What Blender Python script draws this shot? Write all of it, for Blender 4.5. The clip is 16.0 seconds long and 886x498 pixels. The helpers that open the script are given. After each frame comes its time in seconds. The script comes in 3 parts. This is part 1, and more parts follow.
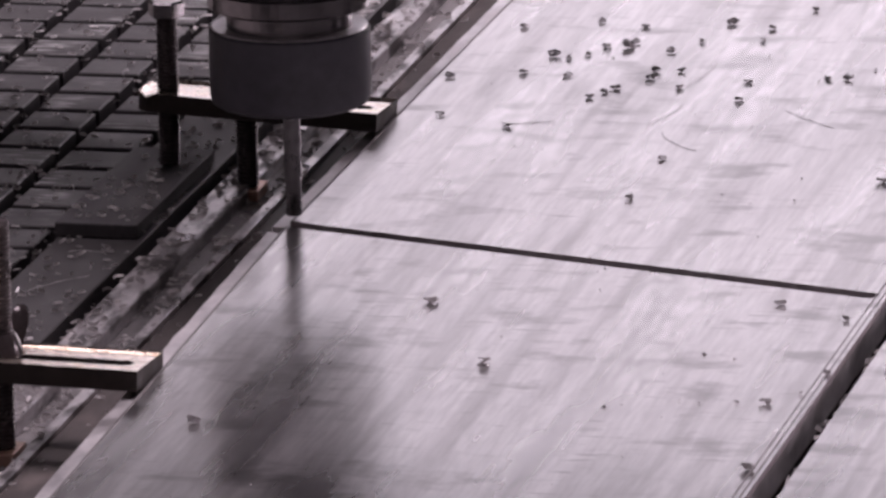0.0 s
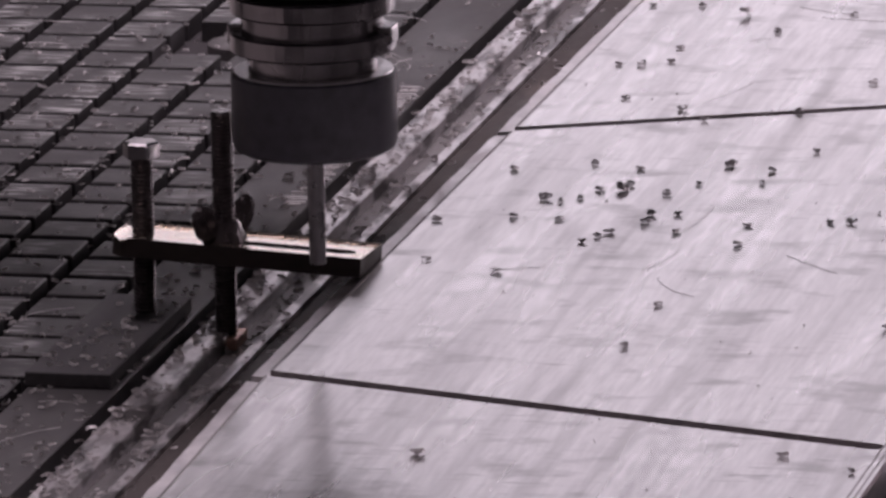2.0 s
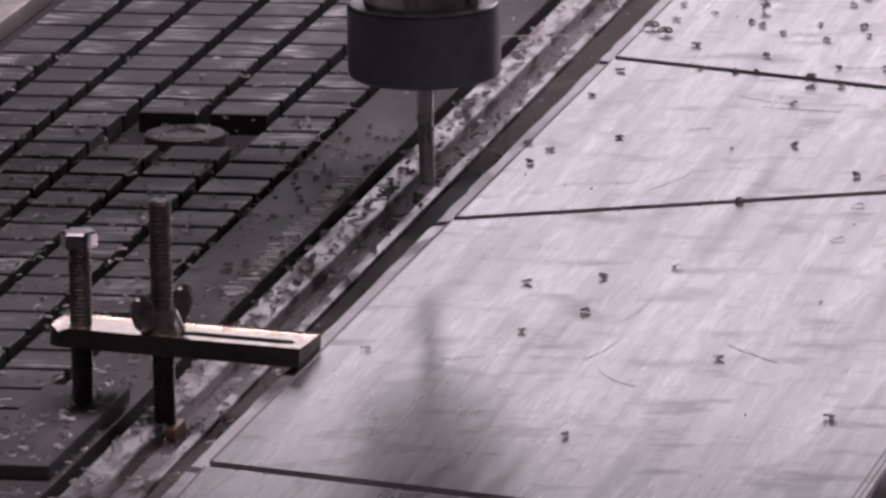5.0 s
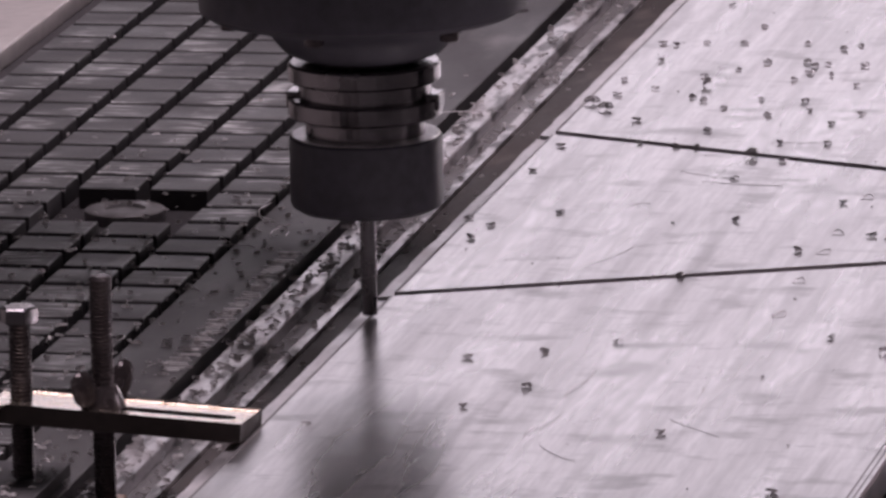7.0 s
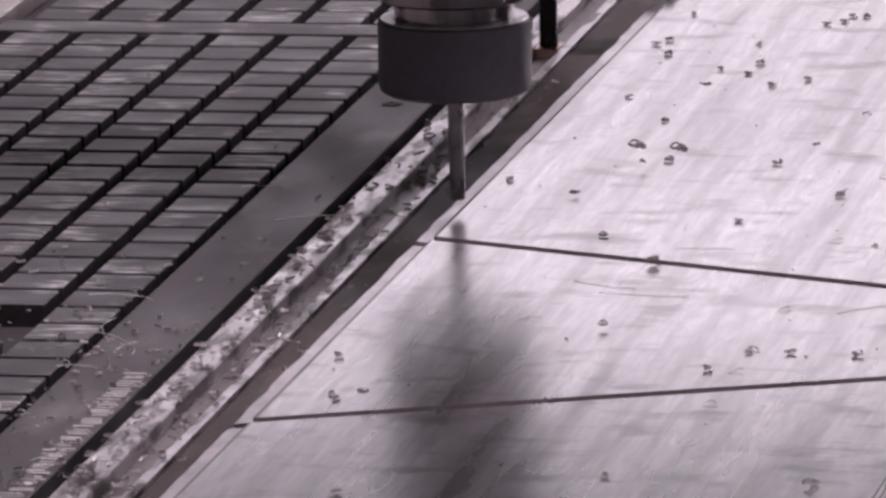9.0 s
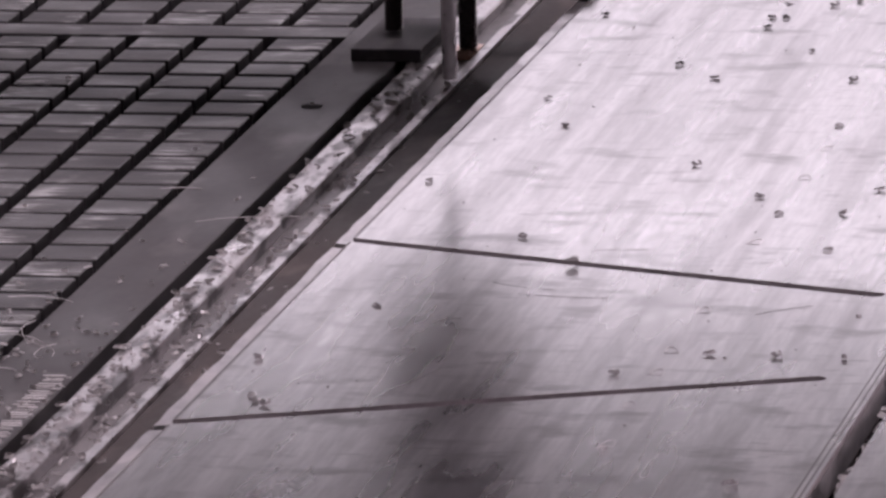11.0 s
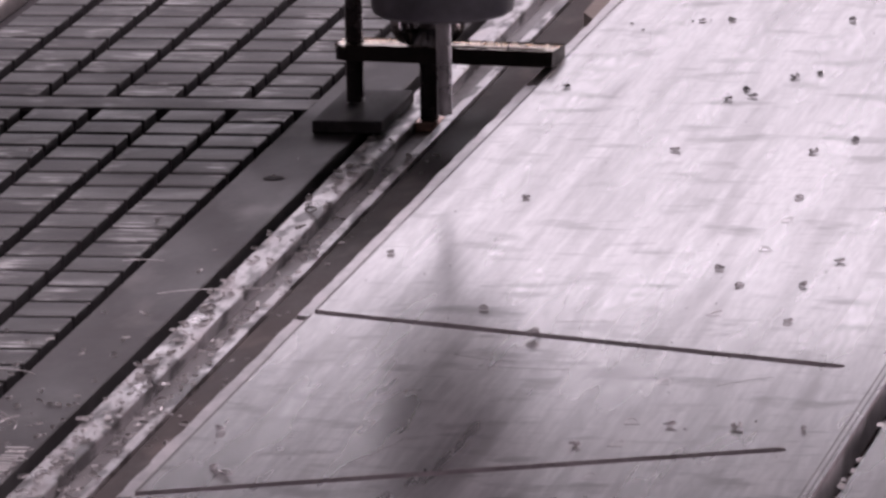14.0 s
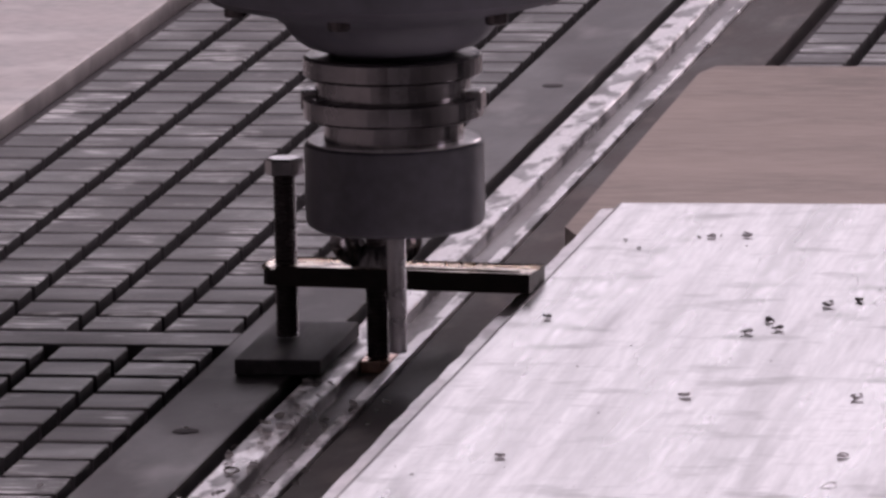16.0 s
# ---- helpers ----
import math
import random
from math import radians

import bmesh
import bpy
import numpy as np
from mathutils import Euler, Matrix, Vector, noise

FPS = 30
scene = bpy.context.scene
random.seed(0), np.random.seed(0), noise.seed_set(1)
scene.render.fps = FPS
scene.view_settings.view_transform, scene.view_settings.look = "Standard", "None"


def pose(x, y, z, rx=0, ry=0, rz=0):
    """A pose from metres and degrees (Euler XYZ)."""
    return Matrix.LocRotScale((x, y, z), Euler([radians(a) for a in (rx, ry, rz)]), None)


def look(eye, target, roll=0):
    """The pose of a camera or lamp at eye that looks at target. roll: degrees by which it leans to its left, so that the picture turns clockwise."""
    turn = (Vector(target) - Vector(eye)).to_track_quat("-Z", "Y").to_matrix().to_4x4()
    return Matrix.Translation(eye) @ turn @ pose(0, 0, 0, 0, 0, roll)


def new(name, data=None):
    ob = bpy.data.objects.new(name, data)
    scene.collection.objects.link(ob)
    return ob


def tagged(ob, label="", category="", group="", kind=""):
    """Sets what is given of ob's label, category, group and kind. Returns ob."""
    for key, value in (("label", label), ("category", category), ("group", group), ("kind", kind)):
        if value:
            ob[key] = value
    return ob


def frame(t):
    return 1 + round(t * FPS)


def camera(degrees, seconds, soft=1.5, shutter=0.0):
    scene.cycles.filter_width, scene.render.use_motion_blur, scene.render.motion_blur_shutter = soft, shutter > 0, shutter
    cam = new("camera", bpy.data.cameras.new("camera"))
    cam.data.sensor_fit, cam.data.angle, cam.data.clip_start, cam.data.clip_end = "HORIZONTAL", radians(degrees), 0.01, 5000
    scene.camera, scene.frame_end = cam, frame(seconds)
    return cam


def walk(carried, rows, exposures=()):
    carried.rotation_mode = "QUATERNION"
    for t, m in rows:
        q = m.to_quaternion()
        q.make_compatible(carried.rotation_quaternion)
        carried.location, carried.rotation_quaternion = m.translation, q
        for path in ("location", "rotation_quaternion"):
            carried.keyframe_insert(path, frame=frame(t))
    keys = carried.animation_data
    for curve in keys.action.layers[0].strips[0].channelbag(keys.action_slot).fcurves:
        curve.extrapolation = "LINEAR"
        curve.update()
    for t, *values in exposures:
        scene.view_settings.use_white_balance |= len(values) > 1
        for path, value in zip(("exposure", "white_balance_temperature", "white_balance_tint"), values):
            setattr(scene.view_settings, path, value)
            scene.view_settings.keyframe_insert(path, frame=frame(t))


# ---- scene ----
cam = camera(5.67, 16.0, soft=2.9)
PATH = [
    (0, (0.6861, -3.4970, 0.6507), (0.2619, -1.6048, 0.1612), -1.13),
    (0.2, (0.6850, -3.4935, 0.6485), (0.2619, -1.5991, 0.1668), -1.13),
    (0.5, (0.6784, -3.4556, 0.6374), (0.2420, -1.5614, 0.1668), -1.13),
    (0.8, (0.6655, -3.3989, 0.6225), (0.2274, -1.5032, 0.1594), -1.13),
    (1, (0.6623, -3.3900, 0.6201), (0.2348, -1.4916, 0.1583), -1.13),
    (1.5, (0.6631, -3.3929, 0.6205), (0.2342, -1.4941, 0.1617), -1.13),
    (2, (0.6626, -3.3941, 0.6202), (0.2404, -1.4926, 0.1661), -1.13),
    (2.5, (0.6610, -3.3921, 0.6188), (0.2492, -1.4864, 0.1727), -1.13),
    (3, (0.6606, -3.3911, 0.6181), (0.2504, -1.4841, 0.1767), -1.13),
    (3.2, (0.6606, -3.3911, 0.6181), (0.2510, -1.4837, 0.1781), -1.13),
    (5.3, (0.6584, -3.3836, 0.6152), (0.2509, -1.4737, 0.1837), -1.13),
    (5.5, (0.6584, -3.3836, 0.6152), (0.2532, -1.4729, 0.1851), -1.13),
    (6, (0.6562, -3.3763, 0.6130), (0.2582, -1.4629, 0.1881), -1.13),
    (6.5, (0.6552, -3.3728, 0.6118), (0.2598, -1.4579, 0.1912), -1.13),
    (7, (0.6567, -3.3803, 0.6130), (0.2617, -1.4643, 0.1971), -1.13),
    (7.5, (0.6546, -3.3706, 0.6109), (0.2600, -1.4546, 0.1946), -1.13),
    (8, (0.6543, -3.3709, 0.6109), (0.2643, -1.4538, 0.1955), -1.13),
    (8.2, (0.6398, -3.3005, 0.5956), (0.2517, -1.3830, 0.1804), -1.13),
    (8.4, (0.6044, -3.1250, 0.5576), (0.2185, -1.2071, 0.1419), -1.13),
    (8.5, (0.5928, -3.0668, 0.5450), (0.2091, -1.1485, 0.1292), -1.13),
    (8.6, (0.5934, -3.0683, 0.5459), (0.2127, -1.1477, 0.1380), -1.13),
    (8.8, (0.5943, -3.0699, 0.5473), (0.2217, -1.1446, 0.1545), -1.13),
    (9, (0.5951, -3.0723, 0.5479), (0.2279, -1.1457, 0.1564), -1.13),
    (9.5, (0.5948, -3.0680, 0.5470), (0.2347, -1.1400, 0.1554), -1.13),
    (9.7, (0.5948, -3.0680, 0.5470), (0.2374, -1.1395, 0.1553), -1.13),
    (11.8, (0.5974, -3.0771, 0.5491), (0.2500, -1.1467, 0.1582), -1.13),
    (12, (0.5974, -3.0771, 0.5491), (0.2510, -1.1463, 0.1595), -1.13),
    (12.5, (0.5980, -3.0804, 0.5500), (0.2514, -1.1487, 0.1645), -1.13),
    (13, (0.5976, -3.0768, 0.5495), (0.2533, -1.1442, 0.1666), -1.13),
    (13.5, (0.5979, -3.0783, 0.5499), (0.2555, -1.1449, 0.1696), -1.13),
    (14, (0.5987, -3.0824, 0.5510), (0.2563, -1.1483, 0.1744), -1.13),
    (14.5, (0.5989, -3.0839, 0.5514), (0.2560, -1.1494, 0.1775), -1.13),
    (15, (0.6007, -3.0931, 0.5538), (0.2595, -1.1563, 0.1899), -1.13),
    (15.2, (0.6014, -3.0961, 0.5550), (0.2638, -1.1567, 0.2020), -1.13),
    (15.4, (0.6021, -3.0999, 0.5562), (0.2651, -1.1584, 0.2142), -1.13),
    (15.5, (0.6020, -3.0995, 0.5563), (0.2633, -1.1578, 0.2168), -1.13),
    (15.6, (0.6022, -3.0998, 0.5564), (0.2665, -1.1575, 0.2180), -1.13),
    (15.7, (0.6019, -3.0979, 0.5562), (0.2670, -1.1551, 0.2196), -1.13),
    (15.8, (0.5977, -3.0736, 0.5521), (0.2630, -1.1303, 0.2181), -1.13),
    (15.9, (0.5927, -3.0444, 0.5472), (0.2575, -1.1010, 0.2140), -1.13),
    (16, (0.4963, -2.5146, 0.4523), (0.1655, -0.5694, 0.1254), -1.13),
]
walk(cam, [(t, look(eye, target, roll)) for t, eye, target, roll in PATH],
     exposures=[(0, 0.02), (0.5, -0.18), (1.5, -0.22), (3.0, -0.32), (5.5, -0.32), (8.0, -0.32), (8.5, -0.25), (9.0, -0.15), (9.7, -0.20), (12.0, -0.10), (15.5, -0.12), (16.0, -0.10)])

# ---- light: a workshop lit by one long window behind the machine ----
WINDOW_WATTS, SIDE_WATTS, CEILING_WATTS, EDGE_WATTS = 13.2, 110.0, 235.0, 40.0
SKY = 0.05
TINT = (1.0, 0.836, 0.935)
world = bpy.data.worlds.new("world")
scene.world = world
world.use_nodes = True
wt = world.node_tree
sky = wt.nodes.new("ShaderNodeTexSky")
sky.sky_type, sky.sun_disc = "NISHITA", False
sky.sun_elevation, sky.sun_rotation = radians(35), radians(40)
wt.links.new(sky.outputs[0], wt.nodes["Background"].inputs[0])
wt.nodes["Background"].inputs[1].default_value = SKY


def area(name, watts, w, h, eye, target):
    lamp = bpy.data.lights.new(name, "AREA")
    lamp.shape, lamp.size, lamp.size_y, lamp.energy, lamp.color = "RECTANGLE", w, h, watts, TINT
    new(name, lamp).matrix_world = look(eye, target)


# the long window behind the machine, the paned window beside it, and an added overhead fill
HY1 = 3.6
WX0, WX1, WZ0, WZ1 = -1.15, 1.3, 0.58, 1.45
DX0, DX1, DZ0, DZ1 = 1.5, 2.8, 0.1, 1.15
SY0, SY1, SZ0, SZ1 = 0.1, 1.6, 0.4, 1.5
area("north_window_light", WINDOW_WATTS, WX1 - WX0, WZ1 - WZ0, ((WX0 + WX1) / 2, HY1 + 0.05, (WZ0 + WZ1) / 2), ((WX0 + WX1) / 2, 0, (WZ0 + WZ1) / 2))
area("east_window_light", SIDE_WATTS, SY1 - SY0, SZ1 - SZ0, (6.1, (SY0 + SY1) / 2, (SZ0 + SZ1) / 2), (0, (SY0 + SY1) / 2, (SZ0 + SZ1) / 2))
# added lamp in an assumed opening, for highlights on right-hand edges
area("edge_highlight_light", EDGE_WATTS, DX1 - DX0, DZ1 - DZ0, ((DX0 + DX1) / 2, HY1 + 0.05, (DZ0 + DZ1) / 2), ((DX0 + DX1) / 2, 0, (DZ0 + DZ1) / 2))
# overhead lamp set frontward as a fill that lifts dark fronts
area("overhead_fill", CEILING_WATTS, 3.0, 2.2, (0.3, -0.8, 4.1), (0.3, -0.8, 0))


# ---- materials ----
def ramp(nt, src, lo, hi, c0, c1):
    n = nt.nodes.new("ShaderNodeMapRange")
    n.inputs[1].default_value, n.inputs[2].default_value = lo, hi
    n.inputs[3].default_value, n.inputs[4].default_value = c0, c1
    nt.links.new(src, n.inputs[0])
    return n.outputs[0]


def noise_tex(nt, coord, size, stretch=(1, 1, 1), turn=0.0, detail=4.0):
    """Noise whose grain is about size metres, stretched along the axes."""
    mp = nt.nodes.new("ShaderNodeMapping")
    mp.inputs["Scale"].default_value = [1 / (size * s) for s in stretch]
    mp.inputs["Rotation"].default_value = (0, 0, radians(turn))
    nt.links.new(coord, mp.inputs[0])
    n = nt.nodes.new("ShaderNodeTexNoise")
    n.inputs["Scale"].default_value, n.inputs["Detail"].default_value = 1.0, detail
    nt.links.new(mp.outputs[0], n.inputs["Vector"])
    return n.outputs["Fac"]


def mix(nt, fac, a, b, blend="MIX"):
    n = nt.nodes.new("ShaderNodeMix")
    n.data_type, n.blend_type = "RGBA", blend
    for sock, v in ((n.inputs[0], fac), (n.inputs[6], a), (n.inputs[7], b)):
        if isinstance(v, bpy.types.NodeSocket):
            nt.links.new(v, sock)
        elif isinstance(v, (int, float)):
            sock.default_value = v
        else:
            sock.default_value = (*v, 1)
    return n.outputs[2]


def material(name, colour, rough, metal=0.0, worn=None, grain=0.004, stain=0.03, stretch=(1, 1, 1), turn=0.0,
             bump=0.15, bump_size=0.0006, rough_swing=0.12, worn_range=(0.55, 0.75), each=0.0, spec=0.5, smudge=0.0, scuff=0.0):
    """A worn surface: base colour with stains and grain, a worn tint in patches, uneven gloss and fine relief."""
    m = bpy.data.materials.new(name)
    m.use_nodes = True
    nt = m.node_tree
    p = nt.nodes["Principled BSDF"]
    tc = nt.nodes.new("ShaderNodeTexCoord").outputs["Object"]
    geo = nt.nodes.new("ShaderNodeNewGeometry").outputs["Position"]
    fine = noise_tex(nt, geo, grain, stretch, turn)
    big = noise_tex(nt, geo, stain, stretch, turn, 6.0)
    dark = tuple(c * 0.62 for c in colour)
    c = mix(nt, ramp(nt, big, 0.35, 0.65, 0, 1), dark, colour)
    c = mix(nt, ramp(nt, fine, 0.3, 0.7, 0.0, 0.45), c, tuple(min(1, v * 1.35) for v in colour))
    if worn:
        patch = noise_tex(nt, geo, stain * 0.7, stretch, turn + 7, 8.0)
        c = mix(nt, ramp(nt, patch, worn_range[0], worn_range[1], 0, 1), c, worn)
    if scuff:
        line = noise_tex(nt, geo, 0.0028, (6, 1.0, 1), 0, 3.0)
        zone = noise_tex(nt, geo, 0.035, (0.8, 1.6, 1), 12, 4.0)
        both = nt.nodes.new("ShaderNodeMath")
        both.operation = "MULTIPLY"
        nt.links.new(ramp(nt, line, 0.50, 0.60, 0, 1), both.inputs[0])
        nt.links.new(ramp(nt, zone, 0.50, 0.62, 0, 0.9), both.inputs[1])
        c = mix(nt, both.outputs[0], c, (scuff, scuff, scuff))
    if smudge:
        blot = noise_tex(nt, geo, smudge, (1.5, 1, 1), 0, 6.0)
        c = mix(nt, ramp(nt, blot, 0.55, 0.70, 0, 0.75), c, tuple(v * 0.35 for v in colour))
        band = noise_tex(nt, geo, 0.007, (1, 40, 1), 0.6, 3.0)
        c = mix(nt, ramp(nt, band, 0.44, 0.62, 0, 0.38), c, tuple(v * 0.42 for v in colour))
        streak = noise_tex(nt, geo, 0.0036, (4.5, 1.6, 1), 4, 5.0)
        c = mix(nt, ramp(nt, streak, 0.60, 0.74, 0, 0.26), c, tuple(v * 0.40 for v in colour))
        hair = noise_tex(nt, geo, 0.0012, (11, 1.8, 1), 5, 4.0)
        area_of = noise_tex(nt, geo, 0.03, (1, 1.4, 1), 20, 3.0)
        keep = nt.nodes.new("ShaderNodeMath")
        keep.operation = "MULTIPLY"
        nt.links.new(ramp(nt, hair, 0.60, 0.68, 0, 1), keep.inputs[0])
        nt.links.new(ramp(nt, area_of, 0.50, 0.62, 0, 0.6), keep.inputs[1])
        c = mix(nt, keep.outputs[0], c, tuple(v * 0.30 for v in colour))
    if each:
        oi = nt.nodes.new("ShaderNodeObjectInfo").outputs["Random"]
        isl = nt.nodes.new("ShaderNodeNewGeometry").outputs["Random Per Island"]
        add = nt.nodes.new("ShaderNodeMath")
        add.operation = "ADD"
        nt.links.new(oi, add.inputs[0])
        nt.links.new(isl, add.inputs[1])
        c = mix(nt, ramp(nt, add.outputs[0], 0, 2, 0, each), c, tuple(v * 1.6 for v in colour))
    nt.links.new(c, p.inputs["Base Color"])
    nt.links.new(ramp(nt, big, 0.3, 0.7, max(0.04, rough - rough_swing), min(1, rough + rough_swing)), p.inputs["Roughness"])
    p.inputs["Metallic"].default_value = metal
    p.inputs["Specular IOR Level"].default_value = spec
    b = nt.nodes.new("ShaderNodeBump")
    b.inputs["Strength"].default_value, b.inputs["Distance"].default_value = bump, 0.0004
    nt.links.new(noise_tex(nt, geo, bump_size, stretch, turn, 3.0), b.inputs["Height"])
    nt.links.new(b.outputs[0], p.inputs["Normal"])
    return m


M_TILE = material("dark_phenolic", (0.036, 0.0345, 0.0355), 0.47, 0, spec=0.45, worn=(0.10, 0.096, 0.098), grain=0.002, stain=0.022, stretch=(2.2, 1, 1),
                  worn_range=(0.58, 0.78), each=0.6, bump=0.2, scuff=0.55)
M_GROOVE = material("black_groove", (0.050, 0.046, 0.049), 0.8, spec=0.2)
M_STRIP = material("grey_strip", (0.056, 0.053, 0.054), 0.52, 0, spec=0.36, worn=(0.17, 0.165, 0.165), grain=0.003, stain=0.04, stretch=(1, 2.5, 1))
M_EDGE = material("brown_edge_strip", (0.058, 0.050, 0.049), 0.62, 0, spec=0.2, worn=(0.12, 0.10, 0.095), grain=0.002, stain=0.02, stretch=(1, 3, 1))
M_ALU_RAIL = material("milled_rail", (0.66, 0.64, 0.65), 0.36, 0.9, worn=(0.13, 0.12, 0.122), grain=0.0012, stain=0.011, stretch=(1, 3.5, 1), worn_range=(0.47, 0.57))
M_SLOT = material("oily_slot", (0.22, 0.21, 0.212), 0.5, 0.6, worn=(0.06, 0.055, 0.055), grain=0.003, stain=0.02, stretch=(1, 3, 1))
M_PLATE = material("brushed_plate", (0.70, 0.69, 0.695), 0.29, 1.0, worn=(0.40, 0.39, 0.395), grain=0.003, stain=0.028, stretch=(0.55, 5, 1), turn=3,
                   worn_range=(0.54, 0.78), bump=0.006, bump_size=0.004, rough_swing=0.05, smudge=0.016)
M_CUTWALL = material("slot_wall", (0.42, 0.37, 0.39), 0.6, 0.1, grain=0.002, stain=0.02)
M_LEDGE = material("fresh_cut", (0.72, 0.70, 0.71), 0.40, 0.9, stain=0.01, stretch=(1, 2, 1))
M_BOARD = material("fibre_board", (0.235, 0.198, 0.178), 0.85, 0, grain=0.004, stain=0.05, stretch=(3, 1, 1), bump=0.3)
M_PACK = material("blackened_steel", (0.055, 0.052, 0.055), 0.6, 0.0, worn=(0.10, 0.095, 0.095), spec=0.3, grain=0.0012, stain=0.012, stretch=(1, 6, 1))
M_STEEL = material("dark_steel", (0.065, 0.054, 0.056), 0.24, 0.5, grain=0.001, stain=0.01, bump=0.03)
M_ZINC = material("yellow_zinc", (0.95, 0.82, 0.70), 0.26, 1.0, bump=0.03, rough_swing=0.06, worn=(0.70, 0.56, 0.36), worn_range=(0.60, 0.74), grain=0.002, stain=0.008)
M_BARSIDE = material("dark_bar_side", (0.030, 0.024, 0.022), 0.6, 0.0, stain=0.01, spec=0.15)
M_SIDE = material("worn_frame", (0.40, 0.37, 0.36), 0.5, 0.3, worn=(0.55, 0.52, 0.5), grain=0.006, stain=0.06, bump=0.05)
M_COPPER = material("coppery_nut", (0.62, 0.42, 0.34), 0.35, 1.0, stain=0.006)
M_BLACK = material("black_oxide", (0.066, 0.063, 0.075), 0.50, 0.0, stain=0.03, bump=0.05, spec=0.35)
M_CHROME = material("ground_steel", (0.22, 0.208, 0.215), 0.20, 1.0, stain=0.02, bump=0.03)
M_TOOL = material("carbide", (0.30, 0.29, 0.30), 0.3, 1.0, stain=0.006)
M_CHIP = material("chip_metal", (0.42, 0.40, 0.41), 0.40, 0.55, stain=0.004)
M_SWARF = material("dull_swarf", (0.60, 0.58, 0.58), 0.45, 0.30, stain=0.006)
M_WALL = material("hall_paint", (0.32, 0.31, 0.31), 0.9, stain=0.6, grain=0.05)
M_FLOOR = material("hall_concrete", (0.22, 0.21, 0.205), 0.8, stain=0.5, grain=0.04)
M_FRAME = material("window_paint", (0.6, 0.6, 0.6), 0.5, stain=0.2)


# ---- mesh helpers ----
def mesh_of(name, bm, mat):
    me = bpy.data.meshes.new(name)
    bmesh.ops.recalc_face_normals(bm, faces=bm.faces)
    bm.to_mesh(me)
    bm.free()
    me.materials.append(mat)
    return me


def part(name, bm, mat, parent=None, label="", smooth=False):
    me = mesh_of(name, bm, mat)
    if smooth:
        for p in me.polygons:
            p.use_smooth = True
        me.set_sharp_from_angle(angle=radians(35))
    ob = new(name, me)
    ob.parent = parent
    return tagged(ob, label)


def empty(name, m, label, category, group="", kind=""):
    ob = new(name)
    ob.empty_display_size = 0.01
    ob.matrix_world = m
    return tagged(ob, label, category, group, kind)


def box(bm, x0, x1, y0, y1, z0, z1, bevel=0.0):
    g = bmesh.ops.create_cube(bm, size=1.0, matrix=Matrix.LocRotScale(((x0 + x1) / 2, (y0 + y1) / 2, (z0 + z1) / 2), None, (x1 - x0, y1 - y0, z1 - z0)))
    if bevel:
        edges = {e for v in g["verts"] for e in v.link_edges}
        bmesh.ops.bevel(bm, geom=list(edges), offset=bevel, segments=2, affect="EDGES", profile=0.5)
    return bm


def lathe(bm, profile, seg=48, at=(0, 0, 0)):
    """A turned body from (radius, height) pairs, bottom to top, closed at both ends."""
    rings = []
    for r, z in profile:
        rings.append([bm.verts.new((at[0] + r * math.cos(2 * math.pi * i / seg), at[1] + r * math.sin(2 * math.pi * i / seg), at[2] + z)) for i in range(seg)])
    for a, b in zip(rings, rings[1:]):
        for i in range(seg):
            bm.faces.new((a[i], a[(i + 1) % seg], b[(i + 1) % seg], b[i]))
    bm.faces.new(rings[0][::-1])
    bm.faces.new(rings[-1])
    return bm


def prism(bm, outline, z0, z1):
    lo = [bm.verts.new((x, y, z0)) for x, y in outline]
    hi = [bm.verts.new((x, y, z1)) for x, y in outline]
    n = len(outline)
    bm.faces.new(lo[::-1])
    bm.faces.new(hi)
    for i in range(n):
        bm.faces.new((lo[i], lo[(i + 1) % n], hi[(i + 1) % n], hi[i]))
    return bm


def thread(r, z0, z1, pitch=0.00125, seg=20):
    """A threaded rod as a turned body with one ridge a pitch."""
    prof, z = [(r * 0.9, z0)], z0
    while z < z1 - pitch:
        prof += [(r * w, z + h * pitch) for w, h in ((0.88, 0.03), (0.965, 0.25), (0.993, 0.42), (0.993, 0.58), (0.965, 0.75), (0.88, 0.97))]
        z += pitch
    prof += [(r * 0.9, z1 - 0.0004), (r * 0.8, z1)]
    return lathe(bmesh.new(), prof, seg)


# ---- hall ----
HX0, HX1, HY0, HZ0, HZ1 = -5.0, 6.0, -6.0, -0.9, 4.2
tagged(part("floor", box(bmesh.new(), HX0, HX1, HY0, HY1, HZ0 - 0.2, HZ0), M_FLOOR), "grey concrete workshop floor under the machine", "floor", kind="structure")
tagged(part("ceiling", box(bmesh.new(), HX0, HX1, HY0, HY1, HZ1, HZ1 + 0.2), M_WALL), "plain grey workshop ceiling above the machine", "ceiling", kind="structure")
tagged(part("wall_west", box(bmesh.new(), HX0 - 0.2, HX0, HY0, HY1, HZ0, HZ1), M_WALL), "plain grey painted workshop wall", "wall", kind="structure")
bm = bmesh.new()
box(bm, HX1, HX1 + 0.2, HY0, SY0, HZ0, HZ1)
box(bm, HX1, HX1 + 0.2, SY1, HY1, HZ0, HZ1)
box(bm, HX1, HX1 + 0.2, SY0, SY1, HZ0, SZ0)
box(bm, HX1, HX1 + 0.2, SY0, SY1, SZ1, HZ1)
tagged(part("wall_east", bm, M_WALL), "grey workshop wall with a paned window", "wall", kind="structure")
bm = bmesh.new()
for k in range(6):
    y = SY0 + (SY1 - SY0) * k / 5
    box(bm, HX1 + 0.02, HX1 + 0.08, y - 0.02, y + 0.02, SZ0, SZ1)
